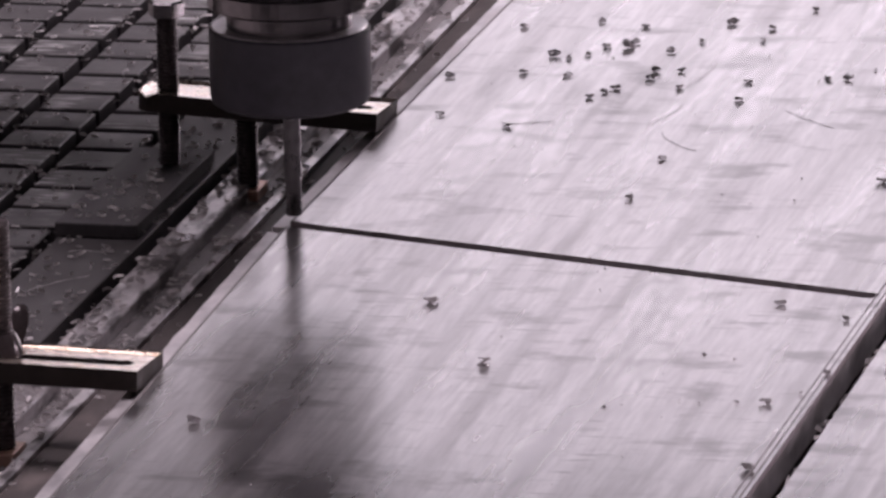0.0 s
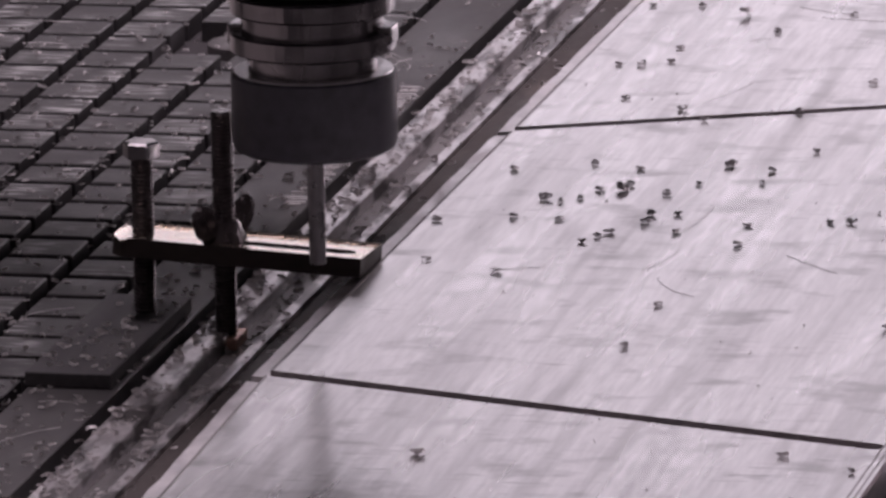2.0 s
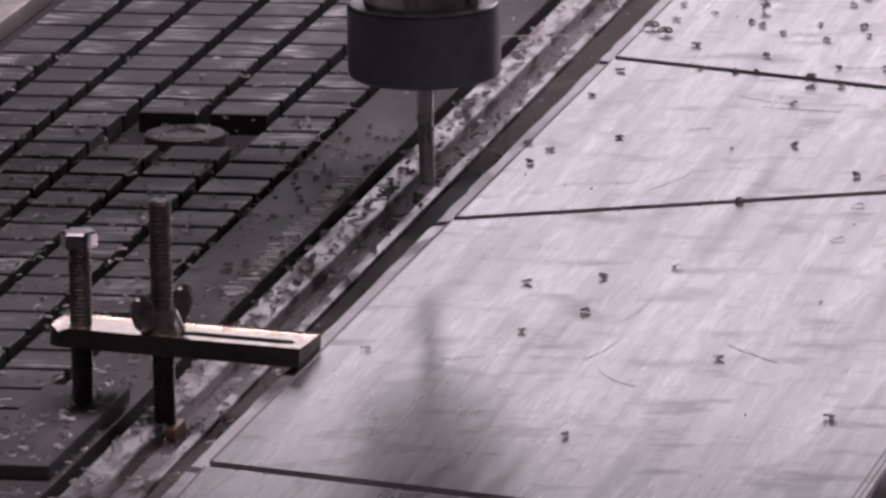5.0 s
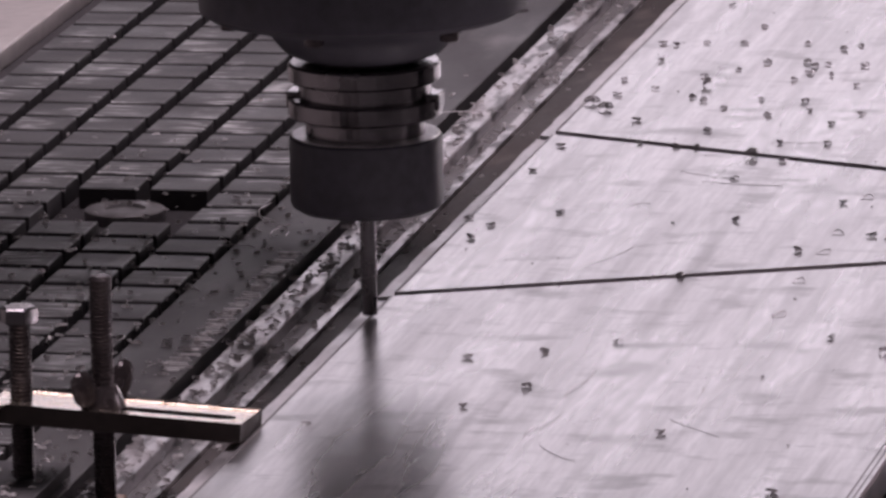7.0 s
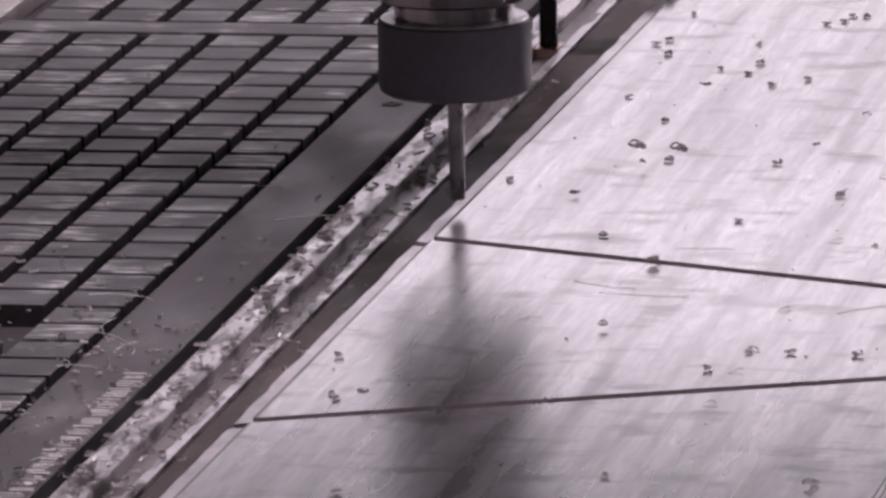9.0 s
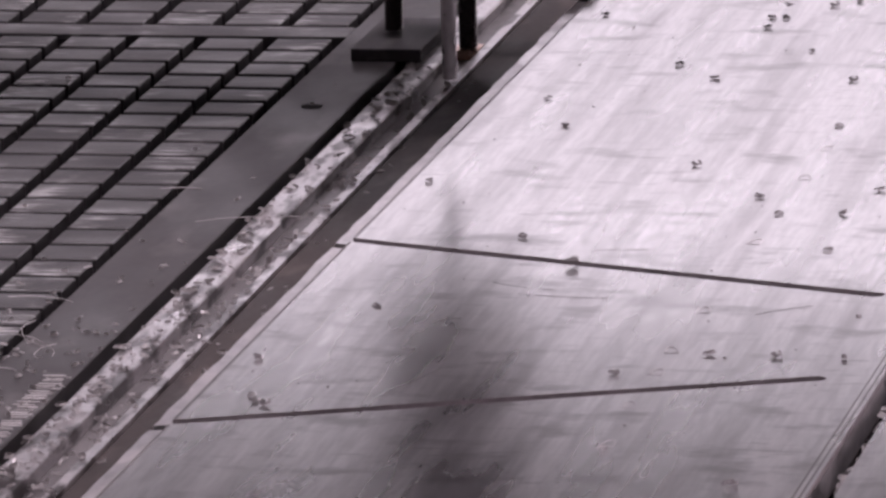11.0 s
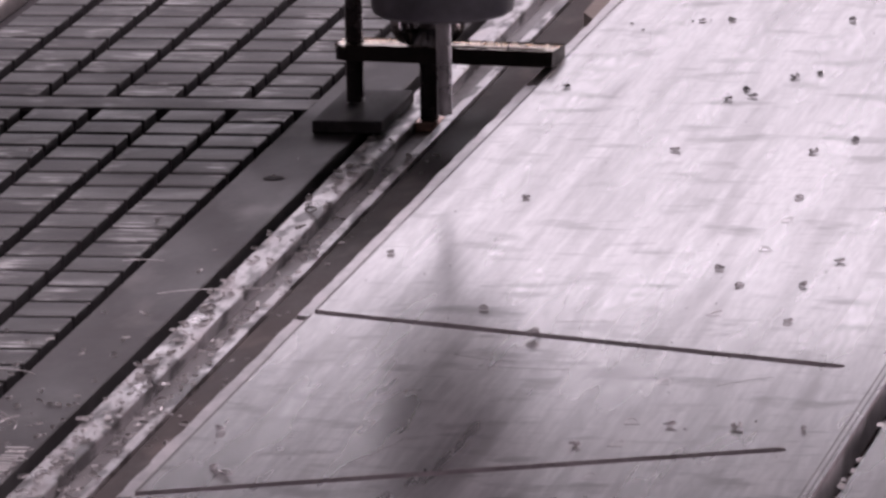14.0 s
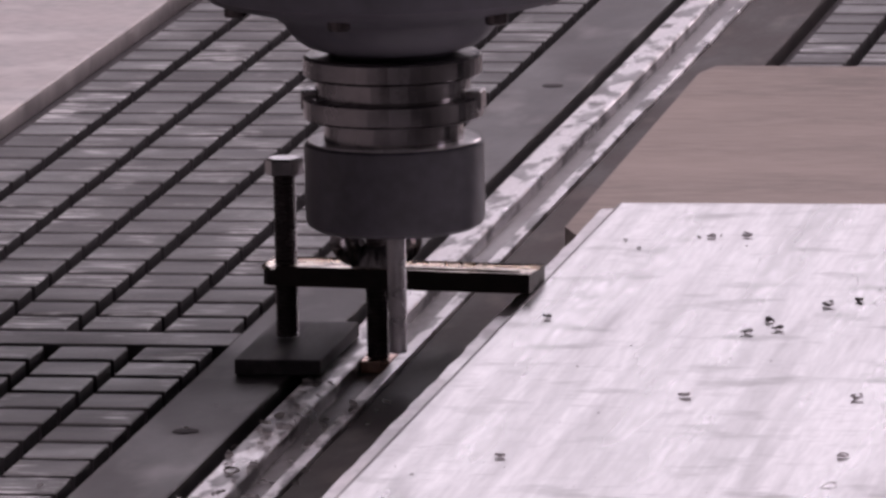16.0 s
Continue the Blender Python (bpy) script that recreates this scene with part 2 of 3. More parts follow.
for k in range(3):
    z = SZ0 + (SZ1 - SZ0) * k / 2
    box(bm, HX1 + 0.03, HX1 + 0.07, SY0, SY1, z - 0.02, z + 0.02)
tagged(part("window_1", bm, M_FRAME), "pale window frame with slim mullions", "window", kind="structure")
tagged(part("wall_south", box(bmesh.new(), HX0, HX1, HY0 - 0.2, HY0, HZ0, HZ1), M_WALL), "plain grey painted workshop wall", "wall", kind="structure")
bm = bmesh.new()
box(bm, HX0, WX0, HY1, HY1 + 0.2, HZ0, HZ1)
box(bm, WX1, DX0, HY1, HY1 + 0.2, HZ0, HZ1)
box(bm, DX1, HX1, HY1, HY1 + 0.2, HZ0, HZ1)
box(bm, DX0, DX1, HY1, HY1 + 0.2, HZ0, DZ0)
box(bm, DX0, DX1, HY1, HY1 + 0.2, DZ1, HZ1)
box(bm, WX0, WX1, HY1, HY1 + 0.2, HZ0, WZ0)
box(bm, WX0, WX1, HY1, HY1 + 0.2, WZ1, HZ1)
tagged(part("wall_north", bm, M_WALL), "grey workshop wall with a long low window and an added lit opening", "wall", kind="structure")

# ---- machine bed ----
PITCH, GAP_X, GAP_Y, DEEP = 0.025, 0.0050, 0.0046, 0.0075
Y0, Y1 = -1.60, 1.10
bed = empty("machine_bed", pose(0, 0, 0), "dark grooved vacuum bed with milled aluminium rails, littered with chips", "machine bed", kind="structure")
part("bed_base", box(bmesh.new(), -0.60, 0.62, Y0 - 0.2, Y1 + 0.2, HZ0, -DEEP - 0.0045), M_GROOVE, bed, "black machine base under the grooves")
part("groove_floor", box(bmesh.new(), -0.1585, 0.0040, Y0, Y1, -DEEP - 0.004, -DEEP), M_GROOVE, bed)
part("groove_floor", box(bmesh.new(), 0.0860, 0.50, Y0, Y1, -DEEP - 0.004, -DEEP), M_GROOVE, bed)
part("side_frame", box(bmesh.new(), -0.60, -0.1585, Y0, Y1, -0.008, 0.0, 0.0008), M_SIDE, bed, "bright worn aluminium frame beside the grid")
part("grey_strip", box(bmesh.new(), 0.0042, 0.0310, Y0, Y1, -0.010, 0.0, 0.0005), M_STRIP, bed, "scratched dark grey strip between grid and rail")
part("slot_rail", box(bmesh.new(), 0.0360, 0.0465, Y0, Y1, -0.010, 0.0, 0.0009), M_ALU_RAIL, bed, "milled aluminium rail beside the clamping slot")
part("slot_rail", box(bmesh.new(), 0.0560, 0.0598, Y0, Y1, -0.010, 0.0, 0.0006), M_ALU_RAIL, bed, "milled aluminium rail beside the clamping slot")
part("slot_floor", box(bmesh.new(), 0.0465, 0.0560, Y0, Y1, -0.011, -0.0045), M_SLOT, bed, "grey oily slot floor")
part("gap_floor", box(bmesh.new(), 0.0310, 0.0360, Y0, Y1, -0.011, -0.0065), M_GROOVE, bed)
part("edge_strip", box(bmesh.new(), 0.0598, 0.0858, Y0, Y1, -0.010, -0.0015, 0.0004), M_EDGE, bed, "dark brown-grey strip beside the slot")
part("cross_band", box(bmesh.new(), -0.1542, 0.0041, GAP_Y, PITCH, -DEEP, 0.0, 0.0004), M_TILE, bed, "flat band crossing the grid")

part("flat_bed", box(bmesh.new(), 0.0860, 0.50, Y0, 0.5030, -DEEP, 0.0), M_STRIP, bed, "flat dark part of the bed under the boards")

# ---- boards and plates on the bed ----
SLOPE = 0.0090
PX, PY = 0.0885, -1.03


def edge_x(y):
    """The plate's left edge; the front piece, cut loose, lies a little askew."""
    return PX + SLOPE * (y - PY) + 0.030 * max(0.0, -1.045 - y)


def right_x(y):
    return PX + SLOPE * (y - PY) + WIDTH


TOP, CUT = 0.0202, 0.0184
bm = prism(bmesh.new(), [(0.0810, -1.75), (0.0910, 0.13), (0.0795, 0.16), (0.0762, 0.485), (0.0800, 0.502), (0.42, 0.502), (0.42, 0.11), (0.2730, 0.08), (0.2630, -1.75)], 0.0, 0.0100)
tagged(part("spoil_board", bm, M_BOARD), "brown fibre spoil board under the aluminium plates", "board")


def slot_notch(y, x_end, y_end, w):
    """The outline of a slot milled in from the left edge, with a round end; in order of rising y."""
    x = edge_x(y) - 0.001
    d = Vector((x_end - x, y_end - y)).normalized()
    n = Vector((-d.y, d.x)) * w / 2
    e = Vector((x_end, y_end))
    pts = [(edge_x(y - w / 2), y - w / 2)]
    for k in range(7):
        a = -math.pi / 2 + math.pi * k / 6
        q = e + d * math.cos(a) * w / 2 + n * math.sin(a)
        pts.append((q.x, q.y))
    pts.append((edge_x(y + w / 2), y + w / 2))
    return pts


SLOTS = ((-1.037, 0.2700, -1.0950), (-0.717, 0.261, -0.645), (-0.459, 0.2627, -0.528))
BACK, FRONT, WIDTH, KERF = 0.144, -1.72, 0.1875, 0.0062


ragged = random.Random(11)


def edge_run(a, b, inset):
    """Points along the plate's edge from a to b; a ledge wanders, as the cutter left it."""
    n = int((b - a) / 0.011) if inset else 0
    return [(edge_x(y) - inset + ragged.gauss(0, 0.00022), y) for y in (a + (b - a) * (k + ragged.uniform(0.2, 0.8)) / n for k in range(n))]


def plate_outline(inset):
    pts, last = [(edge_x(FRONT) - inset, FRONT)], FRONT
    for y, xe, ye in SLOTS:
        pts += edge_run(last, y - KERF, inset)
        last = y + KERF
        pts += [(x - (inset if i in (0, 8) else 0), yy) for i, (x, yy) in enumerate(slot_notch(y, xe, ye, KERF))]
    pts += edge_run(last, BACK, inset)
    pts += [(edge_x(BACK) - inset, BACK), (right_x(BACK), BACK + 0.003), (right_x(FRONT), FRONT)]
    return pts


plate = empty("aluminium_plate", pose(0, 0, 0), "long scratched aluminium plate with three milled slots, strewn with chips", "metal plate")
bm = prism(bmesh.new(), plate_outline(0.0), CUT, TOP)
bmesh.ops.triangulate(bm, faces=[f for f in bm.faces if len(f.verts) > 4])
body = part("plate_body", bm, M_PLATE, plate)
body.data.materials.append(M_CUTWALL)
# side walls in matt grey, a colour that lifts them out of shade
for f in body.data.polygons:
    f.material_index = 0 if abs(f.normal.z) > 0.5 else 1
bm = prism(bmesh.new(), plate_outline(0.0054), 0.0101, CUT)
bmesh.ops.triangulate(bm, faces=[f for f in bm.faces if len(f.verts) > 4])
part("cut_ledge", bm, M_LEDGE, plate, "bright freshly milled ledge along the edge")
cuts = [FRONT] + [v for y, _, _ in SLOTS for v in (y - KERF * 0.6, y + KERF * 0.6)] + [BACK]
for a, b in zip(cuts[0::2], cuts[1::2]):
    # thin dark strip on the plate's top, along the cut edge
    bm = prism(bmesh.new(), [(edge_x(a) + 0.0001, a), (edge_x(a) + 0.0009, a), (edge_x(b) + 0.0007, b), (edge_x(b) + 0.0001, b)], TOP, TOP + 0.00012)
    part("dark_edge", bm, M_SLOT, plate, "dark line along the cut")
for dx, label in ((-0.0016, "dark scribed line along the plate's long edge"), (-0.0034, "")):
    bm = prism(bmesh.new(), [(right_x(y) + dx + e, y) for y, e in ((FRONT, 0), (FRONT, 0.0005), (BACK, 0.0005), (BACK, 0))], TOP, TOP + 0.0001)
    part("edge_line", bm, M_SLOT, plate, label)
for x, y, turn in ((0.2161, -0.558, 0), (0.2154, -0.614, 9), (0.2152, -0.644, -6), (0.2146, -0.687, 4), (0.2164, -0.456, -9), (0.2179, -0.353, 6), (0.2183, -0.304, 0), (0.2161, -0.736, -4)):
    bm = bmesh.new()
    arc = [(0.0021 * math.cos(a), 0.0080 * math.sin(a)) for a in [math.pi * k / 10 for k in range(11)]]
    prism(bm, arc + [(px * 0.80, py * 0.84 + 0.0004) for px, py in arc[::-1]], 0.0, 0.00016)
    prism(bm, [(-0.0021, -0.0008), (0.0021, -0.0008), (0.0021, 0.0002), (-0.0021, 0.0002)], 0.0, 0.00012)
    mark = part("dent", bm, M_LEDGE, plate, "bright half-round dent")
    mark.matrix_basis = pose(x, y, TOP, 0, 0, turn)
tagged(part("support_strip", box(bmesh.new(), 0.3000, 0.395, -1.72, -0.21, 0.0, 0.0100, 0.0005), M_BOARD), "brown fibre strip under the second plate", "board")
bm = bmesh.new()
prism(bm, [(0.2785, -1.72), (0.2905, -0.20), (0.40, -0.20), (0.40, -1.72)], 0.0141, TOP)
prism(bm, [(0.2755, -1.72), (0.2875, -0.20), (0.40, -0.20), (0.40, -1.72)], 0.0101, 0.0140)
tagged(part("neighbour_plate", bm, M_PLATE), "second aluminium plate lying beside the first", "metal plate")


# flat black crescent behind the plate's far end
bm = prism(bmesh.new(), [(0.152, 0.151), (0.168, 0.156), (0.188, 0.166), (0.24, 0.179), (0.29, 0.181), (0.29, 0.151)], 0.0100, 0.0125)
tagged(part("black_crescent", bm, M_GROOVE), "flat black crescent lying on the brown board", "mat")


# ---- clamps ----
def clamp(name, x, y, tilt, label, nut=None, nut_turn=0, bolt_dx=-0.0260, bolt_top=0.058, stud_top=0.066):
    c = empty(name, pose(x, y, 0), label, "clamp", "clamps along the rail")
    bar_m = pose(0, 0, 0, -4.0, tilt, 0)
    right = edge_x(y) - x - 0.0003
    bm = bmesh.new()
    w, L0, s0, s1, sw = 0.0145, -0.0315, -0.004, right - 0.008, 0.0035
    outer = [(right, -w), (right, w)] + [(L0 + 0.006 + 0.006 * math.cos(a), (w - 0.006) * sg + 0.006 * math.sin(a))
             for sg, a in [(1, math.pi / 2 + math.pi / 2 * k / 4) for k in range(5)] + [(-1, math.pi + math.pi / 2 * k / 4) for k in range(5)]]
    inner = [(s1 + sw * math.cos(a), sw * math.sin(a)) for a in [-math.pi / 2 + math.pi * k / 6 for k in range(7)]]
    inner += [(s0 + sw * math.cos(a), sw * math.sin(a)) for a in [math.pi / 2 + math.pi * k / 6 for k in range(7)]]
    z0, z1 = -0.0048, 0.0
    loops = {}
    for key, pts in (("o", outer), ("i", inner)):
        for z in (z0, z1):
            vs = [bm.verts.new((px, py, z)) for px, py in pts]
            loops[key, z] = (vs, [bm.edges.new((vs[i], vs[(i + 1) % len(vs)])) for i in range(len(vs))])
    for key in "oi":
        a, b = loops[key, z0][0], loops[key, z1][0]
        for i in range(len(a)):
            bm.faces.new((a[i], a[(i + 1) % len(a)], b[(i + 1) % len(a)], b[i]))
    for z in (z0, z1):
        bmesh.ops.triangle_fill(bm, edges=loops["o", z][1] + loops["i", z][1], use_beauty=True)
    rim = [e for e in loops["o", z1][1]]
    bmesh.ops.bevel(bm, geom=rim, offset=0.0009, segments=2, affect="EDGES", profile=0.5)
    drop = CUT + 0.0048 + math.sin(radians(tilt)) * right
    for v in bm.verts:
        v.co = bar_m @ v.co + Vector((0, 0, drop + 0.0012))
    bar = part("clamp_bar", bm, M_ZINC, c, "slotted clamp bar with golden top and dark sides")
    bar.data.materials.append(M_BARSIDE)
    # golden on the upper faces only, near-black on all others
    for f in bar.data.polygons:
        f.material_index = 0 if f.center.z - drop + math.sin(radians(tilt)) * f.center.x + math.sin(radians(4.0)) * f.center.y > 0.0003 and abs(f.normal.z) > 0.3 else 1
    s = part("stud", thread(0.0034, -0.0044, stud_top), M_STEEL, c, "dark threaded steel stud", True)
    bm = box(bmesh.new(), -0.0046, 0.0046, -0.007, 0.007, -0.0044, -0.0008, 0.0004)
    part("slot_nut", bm, M_COPPER, c, "coppery slot nut in the rail")
    b = part("jack_bolt", thread(0.0034, 0.0052, bolt_top - 0.004), M_STEEL, c, "dark threaded jack bolt", True)
    b.location.x = bolt_dx
    bm = lathe(bmesh.new(), [(0.0050, -0.005), (0.0056, -0.0046), (0.0056, -0.0006), (0.0049, 0.0)], 6)
    head = part("bolt_head", bm, M_CHROME, b, "worn bright hexagonal head")
    head.location.z = bolt_top
    zt = drop + 0.0004
    bm = lathe(bmesh.new(), [(0.0066, 0.0), (0.0068, 0.0012), (0.0050, 0.0060), (0.0042, 0.0074)], 24)
    wn = part("wing_nut", bm, nut, c, "steel wing nut on the stud", True)
    wn.matrix_basis = pose(0, 0, zt, 0, 0, nut_turn)
    for sg in (-1, 1):
        bm = bmesh.new()
        bmesh.ops.create_uvsphere(bm, u_segments=18, v_segments=10, radius=1.0)
        for v in bm.verts:
            dish = 0.0007 * math.cos(9 * v.co.x) if abs(v.co.y) > 0.2 else 0
            v.co = Vector((v.co.x * 0.0052 * sg + sg * 0.0080 + 0.0016 * sg * v.co.z, v.co.y * 0.0017 + dish, v.co.z * 0.0060 + 0.0072))
        part("wing", bm, nut, wn, "", True)
    return c


clamp("bar_clamp", 0.0450, -0.9085, 3.4, "golden slotted bar clamp with two dark studs, near the first slot", M_STEEL, 62, -0.0245, 0.0565, 0.0663)
clamp("bar_clamp", 0.0505, -0.0080, 1.4, "golden slotted bar clamp with wing nut, holding the far plate end", M_CHROME, 12, -0.0265, 0.0575, 0.062)
clamp("bar_clamp", 0.0495, -1.2130, 1.5, "golden slotted bar clamp with a tall dark stud", M_STEEL, 70, -0.0245, 0.0565, 0.0640)
tagged(part("packing_block", box(bmesh.new(), 0.0035, 0.0290, -0.984, -0.886, 0.0002, 0.0046, 0.0004), M_PACK), "flat dark steel packing block under a jack bolt", "packing block", "packing blocks")
tagged(part("packing_block", box(bmesh.new(), 0.0150, 0.0400, -0.044, 0.020, 0.0002, 0.0046, 0.0004), M_PACK), "flat dark steel packing block under a jack bolt", "packing block", "packing blocks")
tagged(part("packing_block", box(bmesh.new(), 0.0100, 0.0300, -1.250, -1.180, 0.0002, 0.0046, 0.0004), M_PACK), "flat dark steel packing block under a jack bolt", "packing block", "packing blocks")

# ---- spindle ----
spindle = empty("milling_spindle", pose(0.0885, -1.029, 0.0205), "black milling spindle with collet nut and slim end mill", "spindle")
bm = lathe(bmesh.new(), [(0.0022, 0.0), (0.0024, 0.0003), (0.0024, 0.0120), (0.0025, 0.0125), (0.0025, 0.036)], 24)
part("end_mill", bm, M_TOOL, spindle, "slim grey carbide end mill", True)
bm = lathe(bmesh.new(), [(0.0060, 0.0338), (0.0150, 0.0332), (0.0210, 0.0336), (0.0230, 0.0348), (0.0236, 0.0366), (0.0236, 0.0560), (0.0229, 0.0567), (0.0170, 0.0567)], 72)
part("collet_nut", bm, M_BLACK, spindle, "matt black collet nut", True)
# bright metal ring gives the black nut's upper rim its lit look
bm = lathe(bmesh.new(), [(0.0190, 0.0566), (0.0229, 0.0566), (0.0226, 0.0571), (0.0194, 0.0571)], 72)
part("lit_nut_rim", bm, M_LEDGE, spindle, "bright ring for the lit upper rim of the nut", True)
# flat facets on the round collar imitate the bars of reflected window panes
bm = lathe(bmesh.new(), [(0.0184, 0.0564), (0.0184, 0.0625), (0.0229, 0.0627), (0.0237, 0.0634), (0.0237, 0.0681), (0.0229, 0.0688), (0.0204, 0.0690), (0.0204, 0.0737), (0.0228, 0.0739), (0.0235, 0.0746), (0.0235, 0.0790), (0.0227, 0.0797), (0.0140, 0.0797)], 52)
part("holder_collar", bm, M_CHROME, spindle, "grooved ground steel holder collar")
bm = lathe(bmesh.new(), [(0.0155, 0.0795), (0.0162, 0.0800), (0.0225, 0.0822), (0.0252, 0.0840), (0.0270, 0.0862), (0.0285, 0.0884), (0.0318, 0.0909), (0.0477, 0.0950), (0.0503, 0.0968), (0.0503, 0.1120), (0.0530, 0.1140), (0.0530, 0.2600)], 72)
body = part("spindle_body", bm, M_BLACK, spindle, "wide black spindle body", True)
# small screw shapes imitate streaks of light reflected on the body
for k in range(6):
    a = math.radians(20 + 60 * k)
    bm = lathe(bmesh.new(), [(0.0026, 0.0908), (0.0030, 0.0912), (0.0030, 0.0960)], 16, (0.0415 * math.cos(a), 0.0385 * math.sin(a), 0))
    part("streak_screw", bm, M_STEEL, body, "small screw shape for a reflected light streak")
for sg in (-1, 1):
    bm = box(bmesh.new(), sg * 0.0212 - 0.0028, sg * 0.0212 + 0.0028, -0.0045, 0.0045, 0.0650, 0.0702, 0.0006)
    part("drive_key", bm, M_CHROME, spindle, "polished drive key")


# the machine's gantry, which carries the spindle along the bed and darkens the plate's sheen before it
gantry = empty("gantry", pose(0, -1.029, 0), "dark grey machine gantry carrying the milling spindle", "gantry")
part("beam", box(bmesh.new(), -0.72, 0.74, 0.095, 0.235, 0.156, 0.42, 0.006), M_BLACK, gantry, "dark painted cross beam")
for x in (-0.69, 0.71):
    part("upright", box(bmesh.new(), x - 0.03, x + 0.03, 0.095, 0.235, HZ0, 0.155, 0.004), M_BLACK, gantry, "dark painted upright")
part("carriage_plate", box(bmesh.new(), -0.085, 0.085, 0.056, 0.074, 0.135, 0.46, 0.003), M_BLACK, spindle, "dark carriage plate behind the spindle")


# ---- chips ----
def curl(bm, at, size, turn, rng):
    """A small crumpled curl of swarf, lying on a surface."""
    n, turns, r = 9, rng.uniform(0.55, 1.25), size * rng.uniform(0.38, 0.55)
    w, rise = size * rng.uniform(0.16, 0.28), rng.uniform(0.0, 0.14)
    m = Matrix.Translation(at) @ Euler((rng.uniform(-0.35, 0.35), rng.uniform(-0.35, 0.35), turn)).to_matrix().to_4x4()
    if rng.random() < 0.08:
        m = m @ Euler((math.pi / 2, 0, rng.uniform(0, 3))).to_matrix().to_4x4()
    rows = []
    for i in range(n):
        a = 2 * math.pi * turns * i / (n - 1)
        q = r * (1 + 0.25 * rng.uniform(-1, 1))
        z = r * 0.35 + rise * size * i / (n - 1) * 0.6
        rows.append([bm.verts.new(m @ Vector((q * math.cos(a) * k, q * math.sin(a) * k, z + e))) for k, e in ((1.0, -w * 0.5), (0.86, w * 0.5))])
    for a, b in zip(rows, rows[1:]):
        bm.faces.new((a[0], a[1], b[1], b[0]))


def strand(bm, at, length, turn, bend, w=0.00035):
    """A long thin bent thread of swarf with some thickness."""
    n, p, a, rows = 14, Vector(at), turn, []
    for i in range(n):
        d = Vector((math.cos(a), math.sin(a), 0))
        s = Vector((-d.y, d.x, 0)) * w
        rows.append([bm.verts.new(p + s * k + Vector((0, 0, h))) for k, h in ((-1, 0), (0, w * 1.6), (1, 0))])
        p = p + d * length / n
        a += bend / n * (1 + math.sin(i * 0.9))
    for a0, b0 in zip(rows, rows[1:]):
        for k in (0, 1):
            bm.faces.new((a0[k], a0[k + 1], b0[k + 1], b0[k]))


rng = random.Random(7)


def chip_mesh(size):
    """One crumpled chip of two or three curls that lies on its lowest point."""
    bm = bmesh.new()
    for _ in range(3 if size > 0.003 else 2 if size > 0.002 else 1):
        off = 0.30 * size
        curl(bm, Vector((rng.uniform(-off, off), rng.uniform(-off, off), 0)), size * rng.uniform(0.75, 1.05), rng.uniform(0, 6.3), rng)
    low = min(v.co.z for v in bm.verts)
    bmesh.ops.translate(bm, verts=bm.verts, vec=(0, 0, -low))
    return mesh_of("metal_chip", bm, M_CHIP)


CHIP_SIZES = (0.0014, 0.0028, 0.0042)
CHIPS = {size: [chip_mesh(size) for _ in range(7)] for size in CHIP_SIZES}
CHIP_WORDS = {0.0014: "tiny grey aluminium chip lying on the plate", 0.0028: "small curled grey aluminium chip lying on the plate",
              0.0042: "tangled clump of grey aluminium chips on the plate"}
BLOWN = []


def metal_chip(x, y, size):
    size = min(CHIP_SIZES, key=lambda v: abs(v - size))
    ob = new("metal_chip", rng.choice(CHIPS[size]))
    ob.matrix_basis = pose(x, y, TOP + 0.0001, 0, 0, rng.uniform(0, 360))
    return tagged(ob, CHIP_WORDS[size], "metal chip", "chips strewn over the plate")


def blown_chip(size, *stations):
    """A chip that rests at each station (seconds, x mm, y mm) until the next one's time, then is blown there in a short hop."""
    ob = metal_chip(stations[0][1] / 1000, stations[0][2] / 1000, size / 1000)
    z, turn = TOP + 0.0001, rng.uniform(0, 300)
    t0, x0, y0 = stations[0]
    rows = [(0, pose(x0 / 1000, y0 / 1000, z, 0, 0, turn))]
    for t, x1, y1 in stations[1:]:
        far = math.hypot(x1 - x0, y1 - y0) / 1000
        rows.append((t, pose(x0 / 1000, y0 / 1000, z, 0, 0, turn)))
        rows.append((t + 0.1, pose((x0 + x1) / 2000, (y0 + y1) / 2000, z + 0.002 + 0.12 * far, 20, 10, turn + 40)))
        turn += 70
        rows.append((t + 0.2, pose(x1 / 1000, y1 / 1000, z, 0, 0, turn)))
        x0, y0 = x1, y1
    rows.append((16, rows[-1][1]))
    BLOWN.append((ob, rows))


# resting chips, stretch by stretch: x, y and size in millimetres
RESTING_1 = ((269.9, -1279, 4.2), (114.5, -1255, 4.2), (219.7, -1224, 1.4), (224.7, -1222, 1.4), (244.4, -1217, 1.4), (239.0, -1216, 1.4), (254.2, -1214, 1.4), (262.6, -1214, 2.8), (270.1, -1203, 1.4), (179.0, -1188, 2.8), (178.4, -1182, 2.8), (273.4, -1181, 2.8), (245.4, -1170, 1.4), (245.5, -1170, 1.4), (236.0, -1165, 1.4), (236.1, -1165, 1.4), (177.2, -1156, 1.4), (268.8, -1123, 2.8), (149.7, -1120, 4.2), (247.5, -1109, 2.8), (194.0, -1102, 1.4),)  # before the first slot
RESTING_2 = ((181.0, -993, 2.8), (229.9, -990, 1.4), (251.9, -964, 2.8), (246.6, -906, 1.4), (103.2, -896, 2.8), (143.7, -868, 2.8), (157.8, -840, 2.8), (225.0, -820, 1.4), (256.7, -782, 4.2),)  # between the first and second slots
